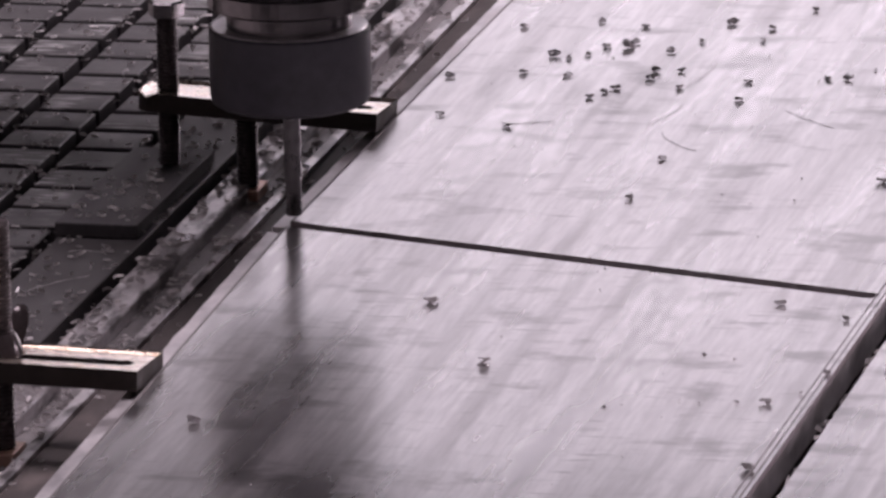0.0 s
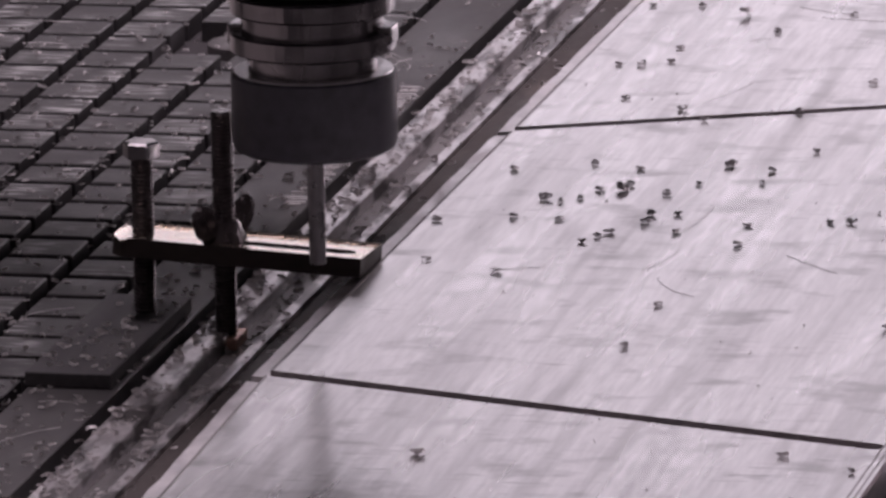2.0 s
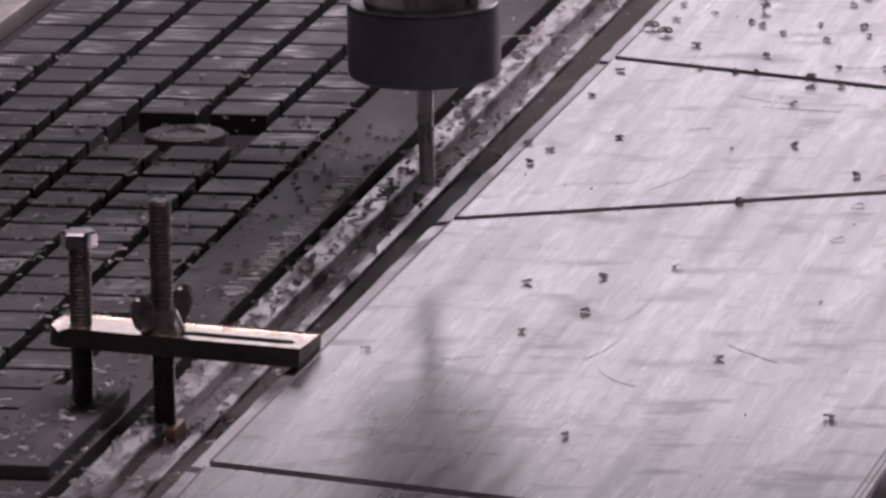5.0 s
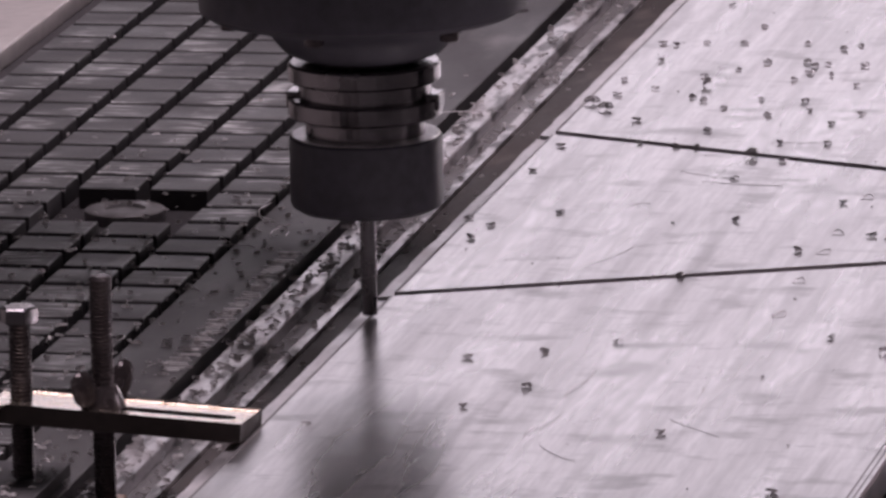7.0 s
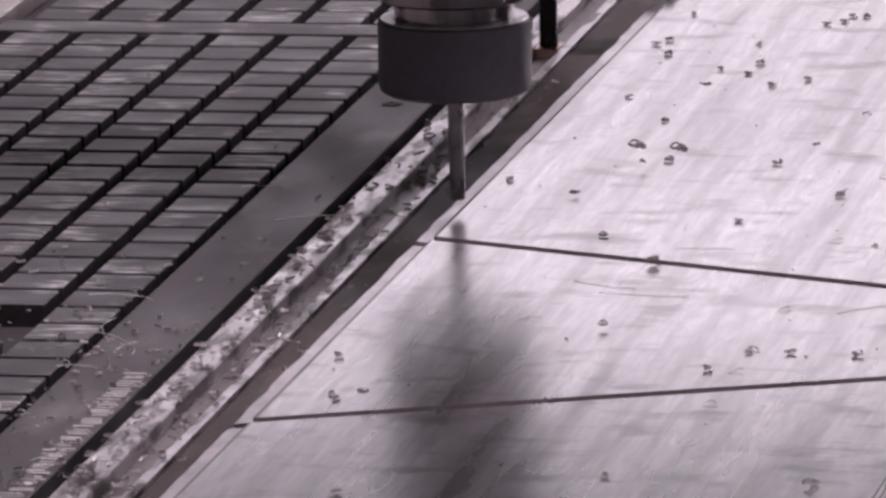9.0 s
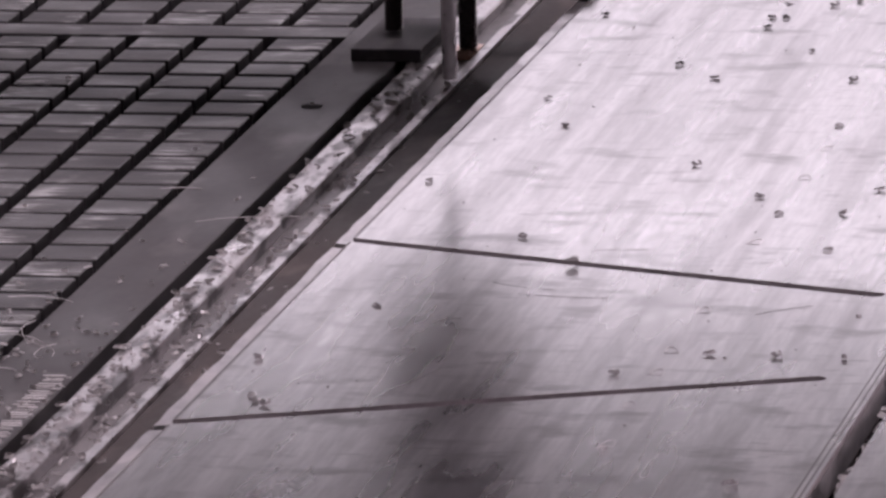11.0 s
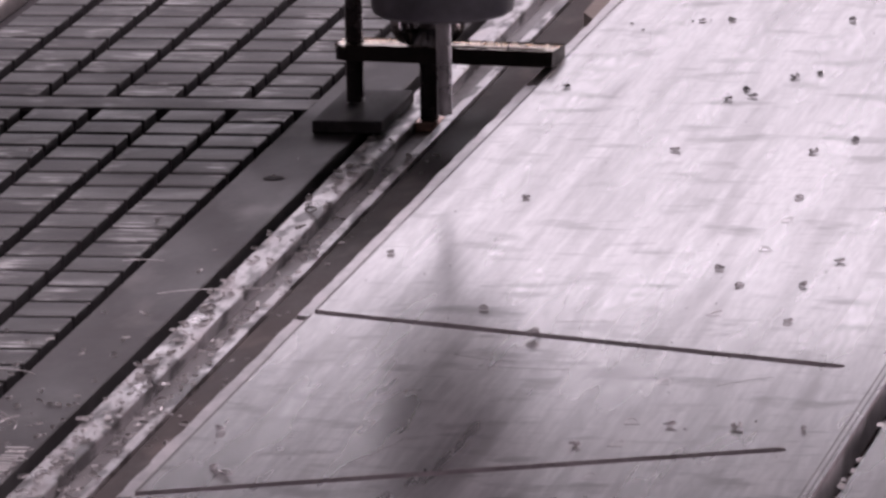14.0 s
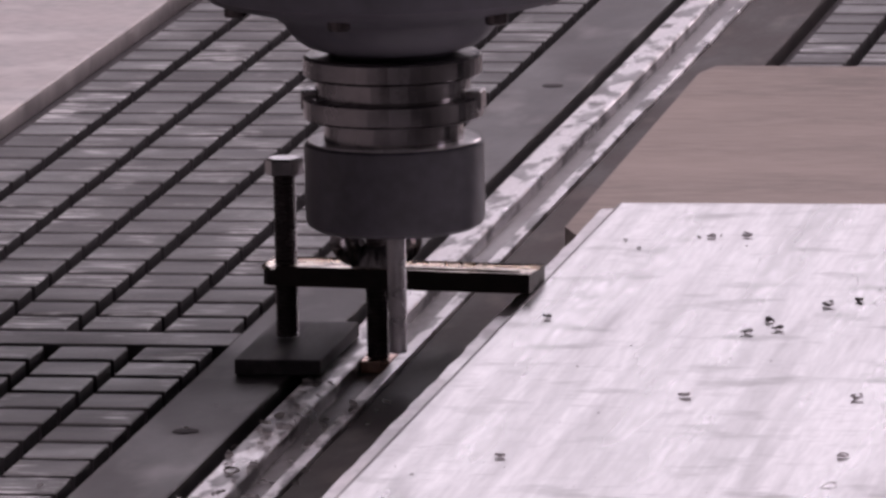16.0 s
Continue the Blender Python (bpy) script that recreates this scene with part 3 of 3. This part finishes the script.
RESTING_3 = ((217.0, -711, 1.4), (231.7, -620, 1.4), (265.2, -618, 2.8), (245.7, -617, 2.8), (226.8, -616, 2.8),)  # between the second and third slots
RESTING_4 = ((145.6, -452, 2.8), (237.7, -408, 2.8), (207.9, -383, 2.8), (243.9, -370, 2.8), (101.0, -366, 2.8), (216.9, -263, 2.8),)  # past the third slot
RESTING_5 = ((210.2, -180, 2.8), (221.6, -158, 2.8), (171.5, -62, 2.8), (184.7, -36, 2.8), (192.8, -28, 2.8), (117.7, 60, 1.4), (111.0, 73, 1.4), (129.3, 77, 1.4), (132.2, 81, 1.4), (135.7, 81, 2.8), (138.8, 81, 1.4), (146.4, 83, 2.8), (190.2, 86, 2.8),)  # at the far end
for x, y, size in RESTING_1 + RESTING_2 + RESTING_3 + RESTING_4 + RESTING_5:
    metal_chip(x / 1000, y / 1000, size / 1000)
# chips that the spindle's air jet blows along the plate: size, then time, x and y of each resting place
blown_chip(2.8, (0, 103.4, -774), (2.13, 377.8, -909))
blown_chip(2.8, (0, 126.8, -763), (2.34, 389.7, -845))
blown_chip(2.8, (0, 142.3, -769), (4.21, 380.5, -958))
blown_chip(4.2, (0, 168.9, -761), (3.93, 318.4, -781))
blown_chip(2.8, (0, 182.6, -767), (2.1, 350.7, -807))
blown_chip(2.8, (0, 182.7, -784), (4.45, 173.5, -778), (8.73, 200.3, -777), (10.81, 216.3, -742))
blown_chip(2.8, (0, 192.0, -738), (4.11, 381.1, -693))
blown_chip(2.8, (0, 164.2, -788), (2.23, 362.6, -771))
blown_chip(2.8, (0, 156.8, -802), (3.88, 153.8, -794), (8.87, 337.5, -900))
blown_chip(4.2, (0, 141.7, -798), (2.07, 370.6, -830))
blown_chip(2.8, (0, 143.4, -791), (2.16, 371.9, -843))
blown_chip(2.8, (0, 135.4, -799), (4.43, 132.6, -804))
blown_chip(2.8, (0, 132.1, -811), (2.24, 143.3, -816), (3.68, 389.9, -938))
blown_chip(2.8, (0, 127.1, -816), (3.8, 360.0, -1008))
blown_chip(4.2, (0, 121.1, -812), (2.22, 317.3, -796))
blown_chip(1.4, (0, 140.6, -814), (2.3, 368.9, -795))
blown_chip(2.8, (0, 131.4, -840), (2.33, 384.1, -941))
blown_chip(2.8, (0, 165.2, -829), (2.36, 348.3, -795))
blown_chip(2.8, (0, 149.6, -855), (2.13, 322.3, -1021))
blown_chip(2.8, (0, 169.0, -852), (2.05, 200.8, -890), (3.66, 207.9, -895))
blown_chip(2.8, (0, 190.3, -866), (2.13, 195.4, -880), (3.76, 345.6, -928))
blown_chip(2.8, (0, 188.8, -841), (3.91, 318.2, -824))
blown_chip(2.8, (0, 212.4, -834), (2.27, 214.0, -880), (3.98, 386.9, -855))
blown_chip(2.8, (0, 218.4, -832), (4.24, 349.5, -902))
blown_chip(2.8, (0, 181.6, -944), (2.07, 214.5, -913), (4.22, 359.7, -974))
blown_chip(2.8, (0, 126.8, -909), (2.27, 387.4, -1000))
blown_chip(1.4, (0, 133.9, -933), (2.19, 337.6, -1007))
blown_chip(1.4, (0, 121.0, -841), (2.25, 341.3, -895))
blown_chip(2.8, (0, 116.9, -838), (2.38, 382.8, -868))
blown_chip(1.4, (0, 218.3, -997), (4.03, 385.5, -1070))
blown_chip(1.4, (0, 188.9, -805), (2.26, 200.3, -775), (3.9, 369.0, -916))
blown_chip(2.8, (0, 138.6, -683), (4.15, 388.3, -753))
blown_chip(2.8, (0, 121.7, -612), (4.37, 92.9, -603), (8.74, 109.7, -688))
blown_chip(2.8, (0, 120.7, -591), (8.86, 317.0, -649))
blown_chip(2.8, (0, 105.8, -618), (4.17, 101.9, -612), (8.72, 107.0, -682))
blown_chip(2.8, (0, 113.0, -618), (3.69, 99.3, -633))
blown_chip(2.8, (0, 118.0, -669), (4.18, 315.9, -765))
blown_chip(2.8, (0, 147.5, -561), (4.23, 316.5, -608))
blown_chip(2.8, (0, 148.6, -698), (4.07, 319.5, -742))
blown_chip(2.8, (0, 176.5, -682), (8.82, 112.8, -692))
blown_chip(2.8, (0, 95.0, -845), (2.28, 379.2, -797))
blown_chip(2.8, (0, 157.3, -829), (2.39, 327.2, -814))
blown_chip(2.8, (0, 147.2, -860), (2.18, 132.9, -875), (4.31, 365.9, -987))
blown_chip(2.8, (0, 216.9, -735), (3.66, 370.4, -929))
blown_chip(4.2, (0, 133.1, -536), (3.75, 167.6, -493))
blown_chip(2.8, (0, 115.1, -522), (4.4, 126.3, -475), (8.89, 338.3, -620))
blown_chip(2.8, (0, 98.8, -524), (8.76, 332.9, -677))
blown_chip(2.8, (0, 100.7, -483), (8.73, 367.4, -658))
blown_chip(2.8, (0, 115.7, -432), (3.81, 118.5, -437), (8.76, 340.0, -429))
blown_chip(2.8, (0, 139.2, -480), (8.73, 379.2, -638))
blown_chip(2.8, (0, 146.6, -481), (8.77, 363.8, -460))
blown_chip(2.8, (0, 166.2, -485), (8.79, 331.9, -655))
blown_chip(2.8, (0, 173.3, -470), (8.9, 329.3, -468))
blown_chip(2.8, (0, 167.7, -531), (8.89, 328.8, -661))
blown_chip(2.8, (0, 187.1, -574), (3.89, 178.7, -500), (8.73, 363.1, -498))
blown_chip(2.8, (0, 190.3, -590), (4.01, 179.7, -596), (8.82, 166.9, -586), (10.91, 109.7, -730))
blown_chip(2.8, (0, 192.1, -637), (4.59, 206.7, -641), (10.23, 204.1, -645))
blown_chip(2.8, (0, 161.3, -423), (8.88, 324.7, -550))
blown_chip(1.4, (0, 357.7, -626), (2.37, 159.7, -604), (10.6, 346.5, -631))
blown_chip(2.8, (0, 237.2, -765), (8.76, 335.3, -878))
blown_chip(2.8, (0, 209.4, -566), (8.74, 215.0, -616), (10.9, 333.4, -682))
blown_chip(4.2, (0, 104.3, -417), (8.92, 346.5, -514))
blown_chip(4.2, (0, 97.7, -407), (8.93, 326.7, -606))
blown_chip(2.8, (0, 103.7, -393), (8.76, 381.0, -347))
blown_chip(2.8, (0, 114.9, -380), (8.69, 386.3, -348))
blown_chip(2.8, (0, 107.4, -329), (8.84, 370.9, -319))
blown_chip(1.4, (0, 110.0, -360), (8.77, 112.0, -375), (10.49, 117.9, -400))
blown_chip(2.8, (0, 127.7, -355), (8.73, 353.9, -483))
blown_chip(4.2, (0, 130.7, -373), (8.81, 332.1, -556))
blown_chip(2.8, (0, 129.9, -394), (8.84, 125.4, -390), (10.55, 320.4, -484))
blown_chip(2.8, (0, 134.9, -400), (8.63, 336.5, -398))
blown_chip(2.8, (0, 144.5, -413), (8.92, 382.8, -439))
blown_chip(2.8, (0, 137.8, -344), (8.94, 144.8, -346), (10.49, 381.0, -312))
blown_chip(2.8, (0, 145.5, -330), (10.34, 382.3, -332))
blown_chip(2.8, (0, 154.4, -396), (8.81, 382.2, -371))
blown_chip(2.8, (0, 170.3, -398), (8.68, 316.0, -411))
blown_chip(2.8, (0, 174.0, -414), (8.79, 337.5, -449))
blown_chip(2.8, (0, 185.4, -436), (8.7, 182.7, -426), (10.64, 240.2, -464))
blown_chip(2.8, (0, 189.2, -470), (8.82, 346.0, -435))
blown_chip(2.8, (0, 159.9, -360), (8.9, 340.6, -497))
blown_chip(2.8, (0, 159.8, -327), (8.74, 350.8, -331))
blown_chip(2.8, (0, 163.6, -334), (8.89, 329.8, -400))
blown_chip(2.8, (0, 167.0, -330), (8.92, 327.8, -332))
blown_chip(2.8, (0, 163.2, -347), (8.62, 375.5, -341))
blown_chip(2.8, (0, 171.9, -350), (8.64, 362.1, -335))
blown_chip(2.8, (0, 182.9, -368), (8.79, 335.4, -501))
blown_chip(2.8, (0, 180.3, -332), (11.06, 349.8, -501))
blown_chip(2.8, (0, 168.5, -301), (8.88, 346.7, -383))
blown_chip(2.8, (0, 173.7, -295), (8.66, 315.1, -482))
blown_chip(2.8, (0, 102.8, -297), (8.94, 324.3, -480))
blown_chip(2.8, (0, 108.2, -299), (8.79, 379.1, -477))
blown_chip(2.8, (0, 117.8, -295), (8.74, 338.7, -417))
blown_chip(2.8, (0, 131.5, -294), (8.74, 363.5, -347))
blown_chip(2.8, (0, 153.9, -292), (8.66, 329.3, -410))
blown_chip(2.8, (0, 192.6, -418), (8.75, 356.7, -439))
blown_chip(2.8, (0, 111.6, -62), (10.1, 108.4, -60))
blown_chip(1.4, (0, 122.1, -85), (11.03, 364.7, -250))
blown_chip(2.8, (0, 111.4, -114), (10.73, 365.1, -250))
blown_chip(2.8, (0, 108.1, -122), (10.01, 322.7, -250))
blown_chip(2.8, (0, 115.2, -140), (10.06, 325.8, -250))
blown_chip(1.4, (0, 114.6, -157), (11.14, 321.9, -333))
blown_chip(2.8, (0, 114.7, -221), (11.09, 328.4, -415))
blown_chip(1.4, (0, 131.8, -234), (11.04, 153.4, -207))
blown_chip(2.8, (0, 133.6, -262), (10.79, 128.2, -268))
blown_chip(2.8, (0, 136.7, -167), (10.88, 324.1, -250))
blown_chip(2.8, (0, 142.9, -120), (10.75, 377.7, -250))
blown_chip(2.8, (0, 148.8, -155), (11, 374.9, -346))
blown_chip(2.8, (0, 147.5, -175), (10.14, 353.3, -250))
blown_chip(2.8, (0, 158.3, -196), (10.08, 371.2, -250))
blown_chip(2.8, (0, 168.4, -184), (10.56, 164.2, -180))
blown_chip(2.8, (0, 225.9, -363), (10.48, 217.8, -410))
blown_chip(2.8, (0, 166.7, -62), (11.02, 176.0, -76))
blown_chip(2.8, (0, 165.3, -73), (10.49, 168.1, -82))
blown_chip(2.8, (0, 189.2, -127), (11.08, 339.3, -250))
blown_chip(2.8, (0, 199.0, -121), (10.32, 333.2, -276))
blown_chip(2.8, (0, 183.1, -53), (10.51, 361.2, -250))
blown_chip(2.8, (0, 184.4, -95), (10.46, 342.6, -250))
blown_chip(2.8, (0, 204.0, -166), (10.65, 346.4, -345))
blown_chip(2.8, (0, 160.3, -79), (10.97, 388.0, -250))
blown_chip(1.4, (0, 164.0, -268), (10.98, 327.0, -295))

# specks too small to count, threads and arcs of swarf lying on the plate
bm = bmesh.new()
for _ in range(150):
    y = rng.uniform(-1.35, 0.10)
    curl(bm, Vector((rng.uniform(edge_x(y) + 0.006, 0.27), y, TOP + 0.0001)), rng.uniform(0.0004, 0.0009), rng.uniform(0, 6.3), rng)
tagged(part("plate_chips", bm, M_CHIP), "fine specks and thin threads of swarf on the plate", "metal chips", kind="stuff")
for x, y, length, turn, bend in ((0.148, -0.520, 0.024, -0.75, 0.6), (0.158, -0.536, 0.030, -0.3, 0.3), (0.141, -0.576, 0.008, 1.0, -1.0), (0.145, -0.667, 0.030, 1.1, 0.3),
                                 (0.1737, -0.813, 0.040, -1.5, -0.3), (0.1739, -0.870, 0.034, -1.5, -0.5), (0.1748, -0.909, 0.030, -1.4, 0.8), (0.2071, -0.877, 0.030, -0.9, 0.1),
                                 (0.126, -0.905, 0.016, 0.2, 0.3), (0.170, -0.470, 0.020, 0.3, -0.4), (0.232, -0.560, 0.022, 0.9, -0.3)):
    bm = bmesh.new()
    strand(bm, (x, y, TOP + 0.0001), length, turn, bend, 0.00007)
    part("scratch", bm, M_SLOT, plate, "thin dark curved scratch")
bm = bmesh.new()
for _ in range(4600):
    y = rng.uniform(-1.3, -0.05)
    x = rng.choice((rng.uniform(-0.15, 0.03), rng.gauss(0.042, 0.006), rng.gauss(0.052, 0.008), rng.uniform(0.0, 0.045)))
    thin = (y + 1.3) / 1.35
    lose = (0.55 if y < -0.5 else 0.96) if x < 0.034 else 0.35 + 0.5 * thin
    if rng.random() < lose or x > 0.078:
        continue
    if x < 0.034 and y > -0.45 and rng.random() < 0.6:
        continue
    z = -0.0044 if 0.0465 < x < 0.056 else -0.0062 if 0.031 < x < 0.036 else -0.0013 if x > 0.0598 else 0.0002
    curl(bm, Vector((x, y, z)), rng.uniform(0.0010, 0.0032), rng.uniform(0, 6.3), rng)
for _ in range(1500):
    y = rng.uniform(-1.15, -0.38)
    if rng.random() < (y + 1.0) * 1.1:
        continue
    curl(bm, Vector((rng.uniform(-0.15, 0.031), y, 0.0002)), rng.uniform(0.0014, 0.0030), rng.uniform(0, 6.3), rng)
for _ in range(14):
    strand(bm, (rng.uniform(0.006, 0.026), rng.uniform(-1.2, -0.25), 0.0003), rng.uniform(0.015, 0.05), rng.uniform(0.6, 2.6), rng.uniform(-2.5, 2.5), 0.00014)
for _ in range(20):
    strand(bm, (rng.uniform(-0.14, 0.0), rng.uniform(-1.2, -0.45), 0.0003), rng.uniform(0.012, 0.03), rng.uniform(0, 6.3), rng.uniform(-2.5, 2.5), 0.00014)
for _ in range(900):
    y = rng.uniform(-1.3, -0.12)
    heap = noise.noise(Vector((0, y * 22, 3.0)))
    x = rng.choice((rng.gauss(0.040, 0.004), rng.gauss(0.0515, 0.003)))
    if heap < rng.uniform(-0.25, 0.55) or x < 0.033:
        continue
    z = -0.0044 if 0.0465 < x < 0.056 else -0.0062 if x < 0.036 else -0.0013 if x > 0.0598 else 0.0002
    curl(bm, Vector((x, y, z + rng.uniform(0, 0.0012))), rng.uniform(0.0018, 0.0044), rng.uniform(0, 6.3), rng)
for _ in range(60):
    curl(bm, Vector((rng.uniform(0.005, 0.028), rng.uniform(-0.98, -0.89), 0.0047)), rng.uniform(0.0014, 0.0034), rng.uniform(0, 6.3), rng)
for _ in range(130):
    y = rng.choice((rng.gauss(-1.28, 0.05), rng.gauss(-1.18, 0.03), rng.gauss(-0.74, 0.03), rng.gauss(-0.66, 0.02), rng.uniform(-1.4, -0.4)))
    edge = 0.2755 + (y + 1.72) * 0.012 / 1.52
    curl(bm, Vector((edge + rng.uniform(0.0002, 0.0026), y, 0.0141)), rng.uniform(0.003, 0.0065), rng.uniform(0, 6.3), rng)
for _ in range(70):
    y = rng.uniform(-1.5, -0.5)
    curl(bm, Vector((right_x(y) + rng.uniform(0.003, 0.006), y, 0.0002)), rng.uniform(0.003, 0.006), rng.uniform(0, 6.3), rng)
tagged(part("bed_chips", bm, M_SWARF), "curled aluminium chips scattered over grid and rails", "metal chips", kind="stuff")

# rows of short tool marks cut into the grey strip, and the bright counterbore in the grid
bm = bmesh.new()
for k in range(50):
    y = -0.745 + 0.0036 * k + rng.uniform(-0.0008, 0.0008)
    x = 0.0265 + rng.uniform(-0.0012, 0.0012)
    box(bm, x - rng.uniform(0.0022, 0.0042), x + rng.uniform(0.0020, 0.0036), y, y + rng.uniform(0.0009, 0.0021), 0.0, 0.00025)
part("tool_marks", bm, M_SWARF, bed, "row of short bright tool marks")
bm = lathe(bmesh.new(), [(0.0138, -0.0075), (0.0138, -0.0036), (0.0132, -0.0032), (0.0072, -0.0032), (0.0066, -0.0042), (0.0040, -0.0042)], 40, (-0.0497, -0.4875, 0))
part("counterbore", bm, M_SLOT, bed, "bright round counterbore between the tiles", True)
bm = lathe(bmesh.new(), [(0.0036, 0.0001), (0.0036, 0.0003)], 20, (0.0179, -0.131, 0))
part("dark_hole", bm, M_GROOVE, bed, "small dark hole in the strip")
bm = lathe(bmesh.new(), [(0.0036, 0.0001), (0.0036, 0.0003)], 20, (0.0200, 0.520, 0))
part("dark_hole", bm, M_GROOVE, bed, "small dark hole in the strip")

# ---- grid tiles ----
tile_bm = bmesh.new()
tx, ty, ch = PITCH - GAP_X, PITCH - GAP_Y, 0.0004
ring = lambda i, z: [tile_bm.verts.new(p) for p in ((-tx + i, -ty + i, z), (-i, -ty + i, z), (-i, -i, z), (-tx + i, -i, z))]
r0, r1, r2 = ring(0, -DEEP), ring(0, -ch), ring(ch, 0.0)
for a, b in ((r0, r1), (r1, r2)):
    for i in range(4):
        tile_bm.faces.new((a[i], a[(i + 1) % 4], b[(i + 1) % 4], b[i]))
tile_bm.faces.new(r2)
tile_mesh = mesh_of("tile", tile_bm, M_TILE)
tile_mesh.materials.append(M_GROOVE)
for f in tile_mesh.polygons:
    f.material_index = 0 if f.normal.z > 0.3 else 1
side_of = [f.material_index for f in tile_mesh.polygons]
verts = np.array([v.co[:] for v in tile_mesh.vertices])
faces = [tuple(p.vertices) for p in tile_mesh.polygons]
far_v, far_f = [], []
singles = 0
cells = [(c, r, 0.0) for r in range(-44, 63) for c in range(6) if r != -1]
cells += [(c, r, 0.1148) for r in range(-44, -20) for c in range(0, -9, -1)]
for c, r, x_off in cells:
    x, y = x_off - PITCH * c, -PITCH * r
    if x_off == 0 and c in (1, 2) and r in (19, 20):
        continue
    if x_off == 0 and singles < 300 and -0.62 < y < 0.62:
        ob = new("tile", tile_mesh)
        ob.parent, ob.location = bed, (x, y, 0)
        singles += 1
        continue
    far_f += [tuple(i + len(verts) * (len(far_v)) for i in f) for f in faces]
    far_v.append(verts + np.array((x, y, 0)))
me = bpy.data.meshes.new("far_tiles")
me.from_pydata(np.concatenate(far_v).tolist(), [], far_f)
me.materials.append(M_TILE)
me.materials.append(M_GROOVE)
me.polygons.foreach_set("material_index", side_of * len(far_v))
ob = new("far_tiles", me)
ob.parent = bed
tagged(ob, "further square tiles of the grid", kind="stuff")


# ---- motion ----
STEPS = [
    (0, -1.0295, 0.0212), (1.0, -1.0285, 0.0222), (1.5, -1.0275, 0.0226), (1.75, -1.018, 0.034), (2.0, -0.9755, 0.0372), (2.25, -0.942, 0.035),
    (2.5, -0.9334, 0.0280), (3.0, -0.9305, 0.0210), (3.6, -0.9305, 0.0208), (4.0, -0.915, 0.038), (4.8, -0.760, 0.040), (5.3, -0.7485, 0.0320),
    (5.5, -0.7484, 0.0260), (6.0, -0.7496, 0.0197), (6.5, -0.7510, 0.0206), (7.0, -0.7500, 0.0210), (7.25, -0.746, 0.033), (7.5, -0.7301, 0.0387),
    (8.0, -0.5325, 0.0402), (8.5, -0.4155, 0.0386), (9.0, -0.4175, 0.0242), (9.5, -0.4180, 0.0207), (10.2, -0.418, 0.0205), (10.6, -0.405, 0.039),
    (11.2, -0.250, 0.040), (11.8, -0.2330, 0.026), (12.0, -0.2325, 0.0221), (12.5, -0.2335, 0.0220), (13.0, -0.2335, 0.0213), (13.25, -0.2330, 0.033),
    (13.5, -0.2325, 0.0412), (14.0, -0.2320, 0.0410), (16.0, -0.2320, 0.0410),
]


def motions():
    for ob, rows in BLOWN:
        walk(ob, rows)
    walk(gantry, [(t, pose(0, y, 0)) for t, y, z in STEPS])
    walk(spindle, [(t, pose(edge_x(y), y, z)) for t, y, z in STEPS])


motions()
